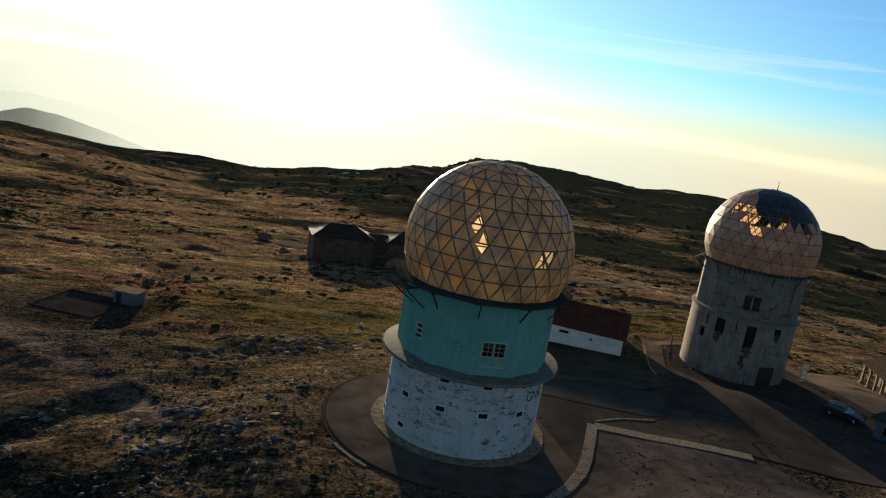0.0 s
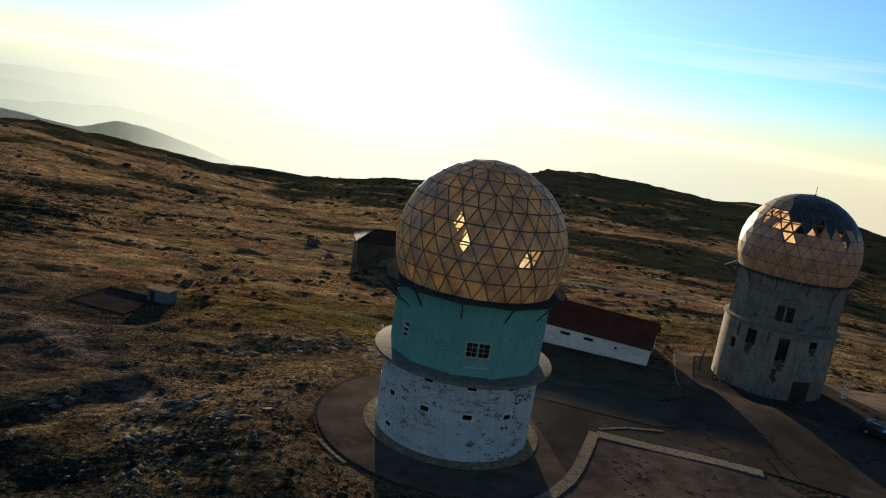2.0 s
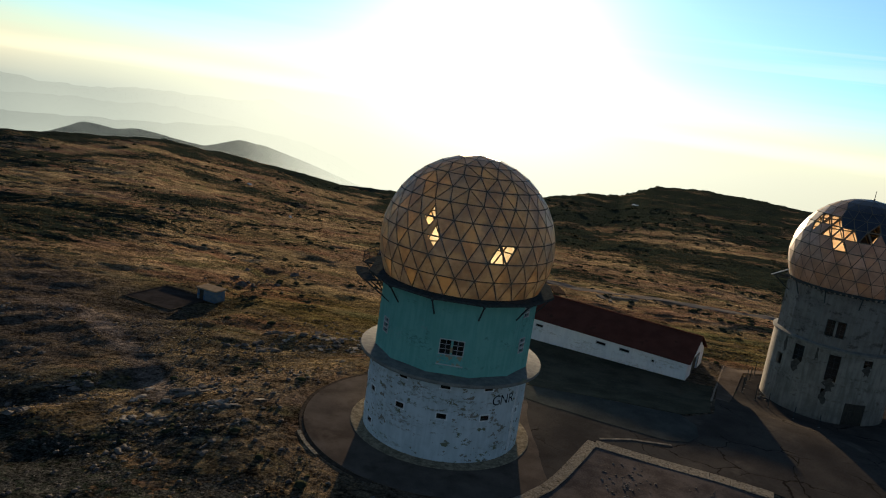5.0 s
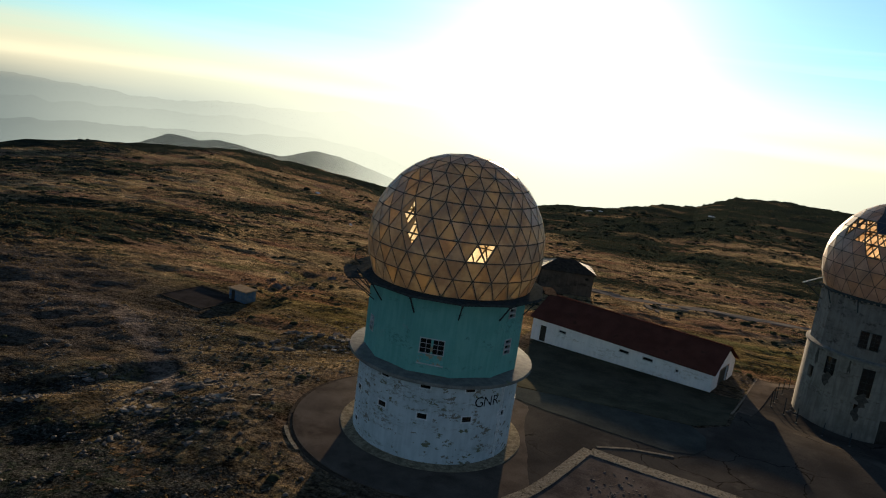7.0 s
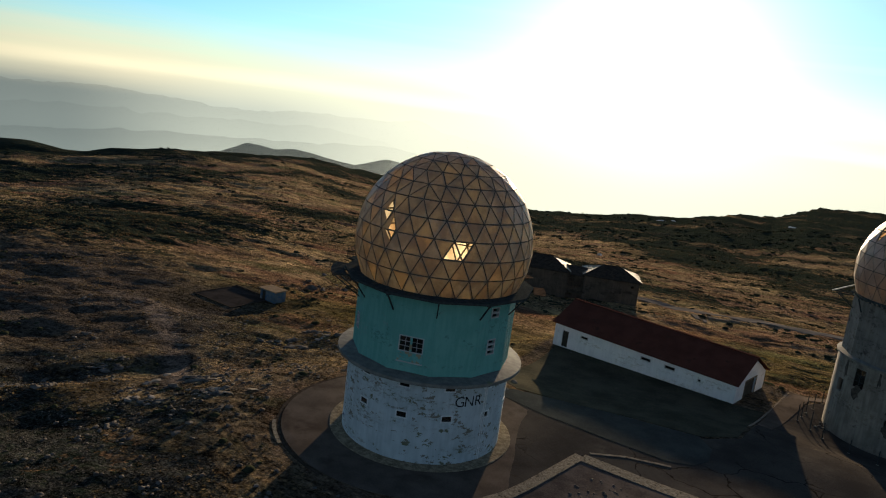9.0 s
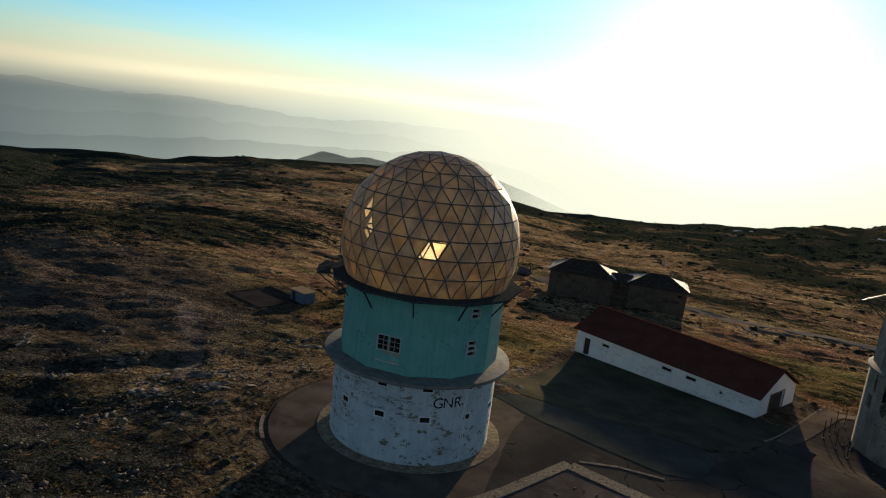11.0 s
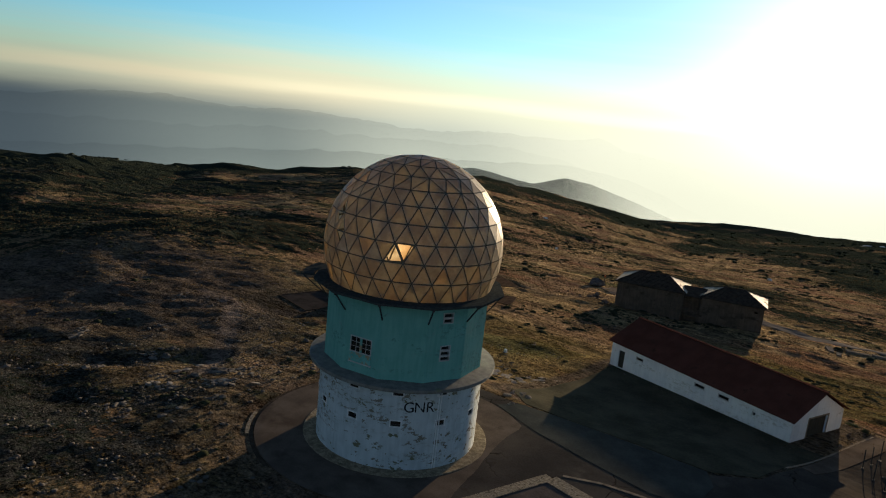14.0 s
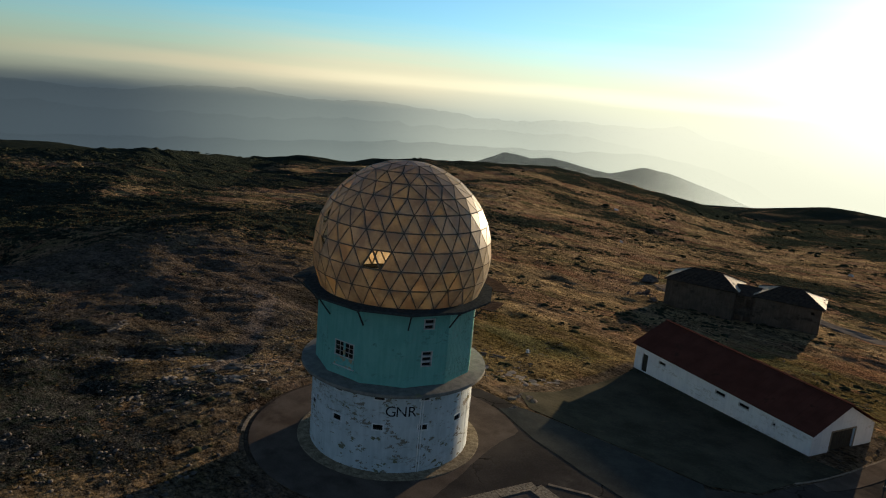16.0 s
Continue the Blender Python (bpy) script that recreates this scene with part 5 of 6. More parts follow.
def build_barrack():
    L, W = 25.2, 9.6
    turn = math.degrees(math.atan2(-6.6, 24.3))
    hs = thing("long_building", "long low white building with a red-brown pitched roof", "building", (2.3, 102.0, 0), turn)
    low, eave, ridge = -4.2, 0.3, 2.85
    small = [(4.2, 5.25, -0.72, -0.4), (13.1, 14.4, -0.64, -0.28), (16.35, 17.65, -0.64, -0.28), (20.7, 21.0, -0.85, -0.55)]
    door = (1.3, 2.25, -2.75, -0.5)
    bm = bmesh.new()
    rect_wall(bm, L, 0.3, low, eave, small + [door], I4)
    part("front_wall", bm, WALL_WHITE, hs)
    bm = bmesh.new()
    rect_wall(bm, L, 0.3, low, eave, [], pose(L, W, 0, 0, 0, 180))
    part("back_wall", bm, WALL_WHITE, hs)
    gate = (2.6, 6.2, -2.5, 0.15)
    bm = bmesh.new()
    rect_wall(bm, W - 0.6, 0.3, low, eave, [gate], pose(L, 0.3, 0, 0, 0, 90))
    prism(bm, [(0.02, eave), (W - 0.02, eave), (W / 2, ridge - 0.1)], 0, 0.3, pose(L, 0, 0, 0, 0, 90))
    part("gable_wall", bm, WALL_WHITE, hs)
    bm = bmesh.new()
    rect_wall(bm, W - 0.6, 0.3, low, eave, [], pose(0, W - 0.3, 0, 0, 0, -90))
    prism(bm, [(0.02, eave), (W - 0.02, eave), (W / 2, ridge - 0.1)], 0, 0.3, pose(0, W, 0, 0, 0, -90))
    part("gable_wall", bm, WALL_WHITE, hs)
    # roof: two slopes of sheets, each sheet a piece
    sl = math.hypot(W / 2 + 0.4, ridge - eave + 0.2)
    for side in (0, 1):
        y0, y1 = (-0.4, W / 2) if side == 0 else (W + 0.4, W / 2)
        z0 = eave - 0.02
        n = 26
        for i in range(n):
            x0, x1 = -0.35 + (L + 0.7) * i / n, -0.35 + (L + 0.7) * (i + 1) / n
            bm = bmesh.new()
            a = [(x0, y0, z0), (x1 - 0.03, y0, z0), (x1 - 0.03, y1, ridge), (x0, y1, ridge)]
            vs = [bm.verts.new(p) for p in a] + [bm.verts.new((p[0], p[1], p[2] + 0.1)) for p in a]
            for f in ((0, 3, 2, 1), (4, 5, 6, 7), (0, 1, 5, 4), (1, 2, 6, 5), (2, 3, 7, 6), (3, 0, 4, 7)):
                bm.faces.new([vs[k] for k in f])
            bmesh.ops.recalc_face_normals(bm, faces=bm.faces[:])
            part("roof_sheet", bm, ROOF_RED, hs)
        bm = bmesh.new()
        for i in range(n + 1):
            x = -0.35 + (L + 0.7) * i / n
            bar(bm, (x, y0, z0 + 0.1), (x, y1, ridge + 0.1), 0.05, 0.03)
        part("roof_seams", bm, ROOF_RED, hs)["kind"] = "stuff"
    bm = bmesh.new()
    bar(bm, (-0.36, W / 2, ridge + 0.12), (L + 0.36, W / 2, ridge + 0.12), 0.4, 0.12)
    part("ridge_cap", bm, ROOF_RED, hs)
    for a, b, lo, hi in small:
        win = new("window")
        win.parent = hs
        bm = bmesh.new()
        for q in ((a - 0.06, a, lo - 0.06, hi + 0.06), (b, b + 0.06, lo - 0.06, hi + 0.06), (a, b, lo - 0.06, lo), (a, b, hi, hi + 0.06)):
            box(bm, q[0], q[1], -0.03, 0.1, q[2], q[3])
        part("frame", bm, FRAME_WHITE, win)
        bm = bmesh.new()
        box(bm, a, b, 0.12, 0.14, lo, hi)
        part("pane", bm, GLASS, win)
    bm = bmesh.new()
    box(bm, door[0] + 0.02, door[1] - 0.02, 0.12, 0.17, door[2], door[3] - 0.02)
    part("door", bm, DOOR_DARK, hs, "dark plain side door")
    gm = pose(L, 0.3, 0, 0, 0, 90)
    for k in range(2):
        bm = bmesh.new()
        x0 = gate[0] + 1.8 * k
        box(bm, x0 + 0.02, x0 + 1.78, 0.2, 0.26, gate[2], gate[3] - 0.03, gm)
        part("garage_door", bm, DOOR_DARK, hs, "dark garage door leaf")
    bm = bmesh.new()
    for q in ((gate[0] - 0.15, gate[0], gate[2], gate[3] + 0.15), (gate[1], gate[1] + 0.15, gate[2], gate[3] + 0.15), (gate[0], gate[1], gate[3], gate[3] + 0.15)):
        box(bm, q[0], q[1], -0.04, 0.05, q[2], q[3], gm)
    part("gate_surround", bm, KERB_MAT, hs)
    # floor inside closes the shell
    bm = bmesh.new()
    box(bm, 0.3, L - 0.3, 0.3, W - 0.3, -2.62, -2.55)
    part("floor_plate", bm, DARK, hs)
    return hs


build_barrack()


# ---- ruined two-storey house ----
def hip_roof(parent, x0, x1, y0, y1, z, rise, skip, over=0.5):
    """A hipped roof laid in courses of tile strips."""
    x0, x1, y0, y1 = x0 - over, x1 + over, y0 - over, y1 + over
    half = (y1 - y0) / 2
    run = half * 0.85
    a, b, c, d = Vector((x0, y0, z)), Vector((x1, y0, z)), Vector((x1, y1, z)), Vector((x0, y1, z))
    e, f = Vector((x0 + run, (y0 + y1) / 2, z + rise)), Vector((x1 - run, (y0 + y1) / 2, z + rise))
    rnd = random.Random(int(x0 * 13))
    for name, (p, q, r, s) in (("front_slope", (a, b, f, e)), ("side_slope", (b, c, f, f)), ("back_slope", (c, d, e, f)), ("side_slope", (d, a, e, e))):
        courses = 12
        bm = bmesh.new()
        n = (q - p).cross(s - p).normalized()
        for i in range(courses):
            t0, t1 = i / courses, (i + 1.12) / courses
            t1 = min(t1, 1.0)
            l0, r0, l1, r1 = p.lerp(s, t0), q.lerp(r, t0), p.lerp(s, t1), q.lerp(r, t1)
            cols = max(1, int((r0 - l0).length / 1.1))
            for k in range(cols):
                if rnd.random() < skip and i < courses - 1:
                    continue
                u0, u1 = k / cols, (k + 0.98) / cols
                jit = rnd.uniform(0.0, 0.05)
                lo = [l0.lerp(r0, u0) + n * (0.12 + jit), l0.lerp(r0, u1) + n * (0.12 + jit), l1.lerp(r1, u1) + n * 0.05, l1.lerp(r1, u0) + n * 0.05]
                vs = [bm.verts.new(v) for v in lo] + [bm.verts.new(v - n * 0.07) for v in lo]
                if (lo[2] - lo[3]).length < 1e-4:
                    continue
                for fc in ((0, 1, 2, 3), (7, 6, 5, 4), (0, 4, 5, 1), (1, 5, 6, 2), (2, 6, 7, 3), (3, 7, 4, 0)):
                    bm.faces.new([vs[w] for w in fc])
        base = [p, q, r, s] if (r - s).length > 1e-4 else [p, q, r]
        lo = [bm.verts.new(v - n * 0.06) for v in base]
        hi = [bm.verts.new(v + n * 0.01) for v in base]
        bm.faces.new(lo[::-1])
        bm.faces.new(hi)
        for i in range(len(base)):
            j = (i + 1) % len(base)
            bm.faces.new((lo[i], lo[j], hi[j], hi[i]))
        # side slopes take the pale tile, as if the low sun lit them
        part(name, bm, SUNLIT_TILE if name == "side_slope" else TILE_OLD, parent, "broken roof tiles with low sunlight put into their pale colour" if name == "side_slope" else "dark old clay roof tiles")
    bm = bmesh.new()
    for p, q in ((a, e), (d, e), (b, f), (c, f), (e, f)):
        bar(bm, p + Vector((0, 0, 0.1)), q + Vector((0, 0, 0.12)), 0.3, 0.14)
    part("ridge_tiles", bm, TILE_OLD, parent)


def build_ruin():
    turn = 18.0
    hs = thing("ruined_house", "derelict grey rendered house with two hipped tile roofs", "house", (-30.3, 165.0, -14.6), turn)
    L, D, H = 30.8, 10.5, 7.4
    blocks = [(0.0, 14.4), (18.2, L)]
    for x0, x1 in blocks:
        w = x1 - x0
        fm = pose(x0, 0, 0)
        holes = [(w - 1.9, w - 1.2, 6.0, 6.5)] if x0 else []
        bm = bmesh.new()
        rect_wall(bm, w, 0.4, -1.5, H, holes, fm)
        part("front_wall", bm, RENDER_GREY, hs)
        bm = bmesh.new()
        rect_wall(bm, w, 0.4, -1.5, H, [(2, 3.2, 1, 2.6), (w - 4, w - 2.8, 1, 2.6)], pose(x1, D, 0, 0, 0, 180))
        part("back_wall", bm, RENDER_GREY, hs)
        for sx, rot in ((x1, 90), (x0, -90)):
            bm = bmesh.new()
            rect_wall(bm, D - 0.8, 0.4, -1.5, H, [(3.5, 4.6, 4.2, 5.6), (3.5, 4.6, 1.0, 2.4)], pose(sx, 0.4 if rot > 0 else D - 0.4, 0, 0, 0, rot))
            part("side_wall", bm, RENDER_GREY, hs)
        hip_roof(hs, x0, x1, 0, D, H, 2.4 if x0 == 0 else 2.1, 0.03 if x0 == 0 else 0.08)
        bm = bmesh.new()
        box(bm, x0 + 0.4, x1 - 0.4, 0.4, D - 0.4, 3.4, 3.6)
        part("floor_plate", bm, DARK, hs)
    # link between the blocks, open loggia on two floors
    x0, x1 = 14.4, 18.2
    bm = bmesh.new()
    rect_wall(bm, x1 - x0, 0.3, -1.5, H - 0.4, [(0.3, 1.7, 0.4, 2.4), (2.1, 3.5, 0.4, 2.4), (0.3, 1.7, 4.0, 6.2), (2.1, 3.5, 4.0, 6.2)], pose(x0, 1.0, 0))
    part("loggia_wall", bm, RENDER_GREY, hs)
    bm = bmesh.new()
    box(bm, x0 + 0.01, x1 - 0.01, 1.75, 1.95, -1.4, H - 0.45)
    part("loggia_back", bm, RENDER_GREY, hs)
    for zz in (3.2, 5.1):
        bm = bmesh.new()
        box(bm, x0 + 0.3, x1 - 0.3, 0.95, 1.05, zz - 0.08, zz + 0.08)
        part("loggia_rail", bm, RENDER_GREY, hs)
    bm = bmesh.new()
    rect_wall(bm, x1 - x0, 0.3, -1.5, H - 0.4, [], pose(x1, D - 0.5, 0, 0, 0, 180))
    part("back_wall", bm, RENDER_GREY, hs)
    bm = bmesh.new()
    box(bm, x0, x1, 1.96, D - 0.8, 3.3, 3.5)
    part("floor_plate", bm, DARK, hs)
    bm = bmesh.new()
    prism(bm, [(0.4, H - 0.5), (D - 0.2, H - 0.5), (D / 2, H + 0.9)], -x1 - 0.6, -x0 + 0.6, pose(0, 0, 0, 0, 0, 90))
    part("link_roof", bm, TILE_OLD, hs)
    return hs


build_ruin()


# ---- small hut on its walled slab ----
def build_hut():
    z = -6.1
    hut = thing("hut", "small pale blue hut with a flat concrete roof and graffiti", "hut", (-42.0, 95.4, z), -8)
    bm = bmesh.new()
    rect_wall(bm, 3.4, 0.2, -0.4, 1.7, [(0.4, 1.2, 0.0, 1.55)], pose(-1.7, -1.1, 0))
    rect_wall(bm, 3.4, 0.2, -0.4, 1.7, [], pose(1.7, 1.1, 0, 0, 0, 180))
    rect_wall(bm, 1.8, 0.2, -0.4, 1.7, [], pose(1.7, -0.9, 0, 0, 0, 90))
    rect_wall(bm, 1.8, 0.2, -0.4, 1.7, [], pose(-1.7, 0.9, 0, 0, 0, -90))
    part("wall", bm, BLUE_WASH, hut)
    bm = bmesh.new()
    box(bm, -1.9, 1.9, -1.3, 1.3, 1.704, 1.88)
    part("roof", bm, HUT_ROOF, hut, "flat pale tan roof slab")
    bm = bmesh.new()
    box(bm, -1.28, -0.52, -1.0, -0.95, 0.0, 1.53)
    part("door", bm, DOOR_DARK, hut)
    slab = thing("walled_slab", "walled concrete yard with dark puddled floor beside a hut", "yard", (-47.2, 91.4, z), -8, kind="structure")
    bm = bmesh.new()
    box(bm, -4.2, 4.4, -3.2, 4.4, -0.6, 0.06)
    part("floor_slab", bm, SLAB_FLOOR, slab)
    for q, top in (((-4.45, -4.2, -3.45, 4.65), 0.12), ((-4.2, 2.9, 4.4, 4.65), 0.3)):
        bm = bmesh.new()
        box(bm, *q, -0.8, top)
        part("wall", bm, GUTTER_MAT, slab)
    for q in ((-4.2, 4.65, -3.45, -3.2), (4.4, 4.65, -3.2, 3.4)):
        bm = bmesh.new()
        box(bm, *q, -0.8, 0.09)
        part("low_wall", bm, GUTTER_MAT, slab)


build_hut()


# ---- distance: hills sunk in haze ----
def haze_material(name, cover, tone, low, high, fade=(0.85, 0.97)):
    """Far land behind much air, the haze put into the material: mostly see-through to the sky, with a little of the
    land's tone, less of it down in the valleys and towards the sun.
    """
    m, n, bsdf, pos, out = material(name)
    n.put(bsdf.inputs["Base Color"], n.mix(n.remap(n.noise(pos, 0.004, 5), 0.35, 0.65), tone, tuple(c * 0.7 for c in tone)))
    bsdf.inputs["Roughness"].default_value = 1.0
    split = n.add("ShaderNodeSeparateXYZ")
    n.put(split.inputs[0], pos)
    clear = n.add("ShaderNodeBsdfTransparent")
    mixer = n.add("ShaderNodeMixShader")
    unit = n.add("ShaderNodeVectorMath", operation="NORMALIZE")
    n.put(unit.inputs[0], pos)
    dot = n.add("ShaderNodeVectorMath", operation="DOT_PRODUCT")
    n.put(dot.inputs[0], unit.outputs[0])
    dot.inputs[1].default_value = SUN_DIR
    # cover thins towards the sun, so its glare washes the hills out
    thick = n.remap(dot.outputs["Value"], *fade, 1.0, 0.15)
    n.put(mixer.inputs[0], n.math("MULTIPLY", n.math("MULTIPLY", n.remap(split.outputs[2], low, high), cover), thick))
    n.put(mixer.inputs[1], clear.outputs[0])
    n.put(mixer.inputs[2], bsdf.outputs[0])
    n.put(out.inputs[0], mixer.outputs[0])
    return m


def far_ridge(name, dist, knots, wobble, seed, mat, label, shift=0.0):
    """A mountain range at one distance. knots: (azimuth, elevation of the crest) in degrees, joined smoothly and roughened."""
    ka, ke = zip(*knots)
    ka = [a + shift for a in ka]
    az = np.linspace(ka[0], ka[-1], int((ka[-1] - ka[0]) * 8))
    el = np.interp(az, ka, ke)
    for _ in range(5):
        el[1:-1] = (el[:-2] + 2 * el[1:-1] + el[2:]) / 4
    el = el + wobble * (fbm(az, az * 0 + seed, 6.0, 3, seed) + 0.8 * fbm(az, az * 0 + seed, 1.6, 5, seed + 40, 0.6))
    verts, faces, rows = [], [], 8
    for i in range(len(az)):
        a = radians(az[i])
        top = 28 + dist * math.tan(radians(el[i]))
        for j in range(rows):
            t = j / (rows - 1)
            d = dist - 420 * t * (1 + 0.25 * math.sin(i * 0.13 + seed))
            z = top + (-800 - top) * t ** 0.8
            verts.append((d * math.sin(a), d * math.cos(a), z))
    for i in range(len(az) - 1):
        for j in range(rows - 1):
            k = i * rows + j
            faces.append((k, k + 1, k + rows + 1, k + rows))
    ob = raw_object(name, verts, faces, mat)
    for p in ob.data.polygons:
        p.use_smooth = True
    return tagged(ob, label, "mountains", kind="structure")


# land tone with the blue of the air put into it
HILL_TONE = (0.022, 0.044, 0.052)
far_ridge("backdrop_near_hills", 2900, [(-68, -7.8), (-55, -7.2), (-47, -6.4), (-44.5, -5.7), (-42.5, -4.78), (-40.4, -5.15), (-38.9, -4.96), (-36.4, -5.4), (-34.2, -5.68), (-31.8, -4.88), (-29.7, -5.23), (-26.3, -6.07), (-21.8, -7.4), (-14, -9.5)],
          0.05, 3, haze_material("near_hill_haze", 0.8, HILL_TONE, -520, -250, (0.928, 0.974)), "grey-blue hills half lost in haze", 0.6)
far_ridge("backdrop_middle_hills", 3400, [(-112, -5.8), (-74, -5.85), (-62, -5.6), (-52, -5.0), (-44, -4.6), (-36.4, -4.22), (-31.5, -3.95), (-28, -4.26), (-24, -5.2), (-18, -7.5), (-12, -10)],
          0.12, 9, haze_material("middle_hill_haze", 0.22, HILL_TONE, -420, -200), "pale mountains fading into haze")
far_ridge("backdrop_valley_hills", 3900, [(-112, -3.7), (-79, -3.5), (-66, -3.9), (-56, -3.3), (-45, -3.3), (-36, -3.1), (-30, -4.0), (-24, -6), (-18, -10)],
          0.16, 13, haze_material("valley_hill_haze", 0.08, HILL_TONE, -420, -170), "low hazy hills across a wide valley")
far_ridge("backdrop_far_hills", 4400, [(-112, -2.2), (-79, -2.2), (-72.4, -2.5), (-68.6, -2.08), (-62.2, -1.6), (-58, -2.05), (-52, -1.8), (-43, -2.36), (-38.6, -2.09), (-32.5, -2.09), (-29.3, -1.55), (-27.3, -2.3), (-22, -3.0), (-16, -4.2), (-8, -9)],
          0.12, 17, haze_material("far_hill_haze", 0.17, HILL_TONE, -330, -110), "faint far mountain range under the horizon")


# ---- right-hand houses, car and small things round the yard ----
def build_arcade_house():
    z = height(66, 100) - 0.05
    hs = thing("arcade_house", "low house with a row of pale pillars and brown tiled roof", "house", (64.9, 103.6, z), -99)
    bm = bmesh.new()
    rect_wall(bm, 14.0, 0.3, -0.8, 3.2, [(1.2, 2.2, 0.0, 2.1), (4.5, 5.7, 1.0, 2.1), (8.5, 9.7, 1.0, 2.1)], pose(0, 2.2, 0))
    part("front_wall", bm, RENDER_GREY, hs)
    bm = bmesh.new()
    rect_wall(bm, 7.0, 0.3, -0.8, 3.2, [], pose(0, 9.2, 0, 0, 0, -90))
    part("side_wall", bm, RENDER_GREY, hs)
    bm = bmesh.new()
    rect_wall(bm, 7.0, 0.3, -0.8, 3.2, [], pose(14.0, 2.2, 0, 0, 0, 90))
    part("side_wall", bm, RENDER_GREY, hs)
    bm = bmesh.new()
    rect_wall(bm, 14.0, 0.3, -0.8, 3.2, [], pose(14.0, 9.5, 0, 0, 0, 180))
    part("back_wall", bm, RENDER_GREY, hs)
    for i in range(7):
        x = 0.25 + i * 2.25
        bm = bmesh.new()
        box(bm, x - 0.17, x + 0.17, -0.17, 0.17, 0.25, 2.55)
        pil = part("pillar", bm, KERB_MAT, hs, "pale stone pillar")
        bm = bmesh.new()
        box(bm, x - 0.3, x + 0.3, -0.3, 0.3, -0.8, 0.25)
        part("pillar_base", bm, KERB_MAT, pil)
        bm = bmesh.new()
        box(bm, x - 0.26, x + 0.26, -0.26, 0.26, 2.55, 2.8)
        part("capital", bm, KERB_MAT, pil)
    bm = bmesh.new()
    box(bm, -0.1, 14.1, -0.2, 0.2, 2.8, 3.1)
    part("beam", bm, KERB_MAT, hs)
    bm = bmesh.new()
    prism(bm, [(-0.7, 3.1), (10.1, 3.1), (4.8, 5.4)], -14.6, 0.6, pose(0, 0, 0, 0, 0, 90))
    part("roof", bm, TILE_OLD, hs, "brown pitched roof")
    bm = bmesh.new()
    box(bm, 0, 14, -0.5, 9.2, -0.9, 0.02)
    part("floor_slab", bm, SLAB_MAT, hs)


build_arcade_house()


def build_blue_house():
    z = height(56, 77) - 0.1
    hs = thing("small_house", "small whitewashed house with a dark flat roof", "house", (51.6, 77.6, z), -52)
    bm = bmesh.new()
    rect_wall(bm, 9.0, 0.25, -0.8, 2.5, [(1.0, 1.8, 0.9, 1.9), (4.0, 4.9, 0.0, 2.05), (6.5, 7.3, 0.9, 1.9)], I4)
    rect_wall(bm, 4.5, 0.25, -0.8, 2.5, [], pose(9.0, 0.25, 0, 0, 0, 90))
    rect_wall(bm, 4.5, 0.25, -0.8, 2.5, [(1.5, 2.4, 0.9, 1.9)], pose(0, 4.75, 0, 0, 0, -90))
    rect_wall(bm, 9.0, 0.25, -0.8, 2.5, [], pose(9.0, 5.0, 0, 0, 0, 180))
    part("wall", bm, BLUE_WASH, hs)
    bm = bmesh.new()
    box(bm, -0.5, 9.5, -0.5, 5.5, 2.504, 2.75)
    part("roof", bm, STEEL, hs, "dark overhanging flat roof")
    for x0, x1 in ((1.0, 1.8), (6.5, 7.3)):
        bm = bmesh.new()
        box(bm, x0, x1, 0.1, 0.12, 0.9, 1.9)
        part("pane", bm, GLASS, hs)
    bm = bmesh.new()
    box(bm, 4.02, 4.88, 0.1, 0.15, 0.0, 2.03)
    part("door", bm, DOOR_DARK, hs)


build_blue_house()


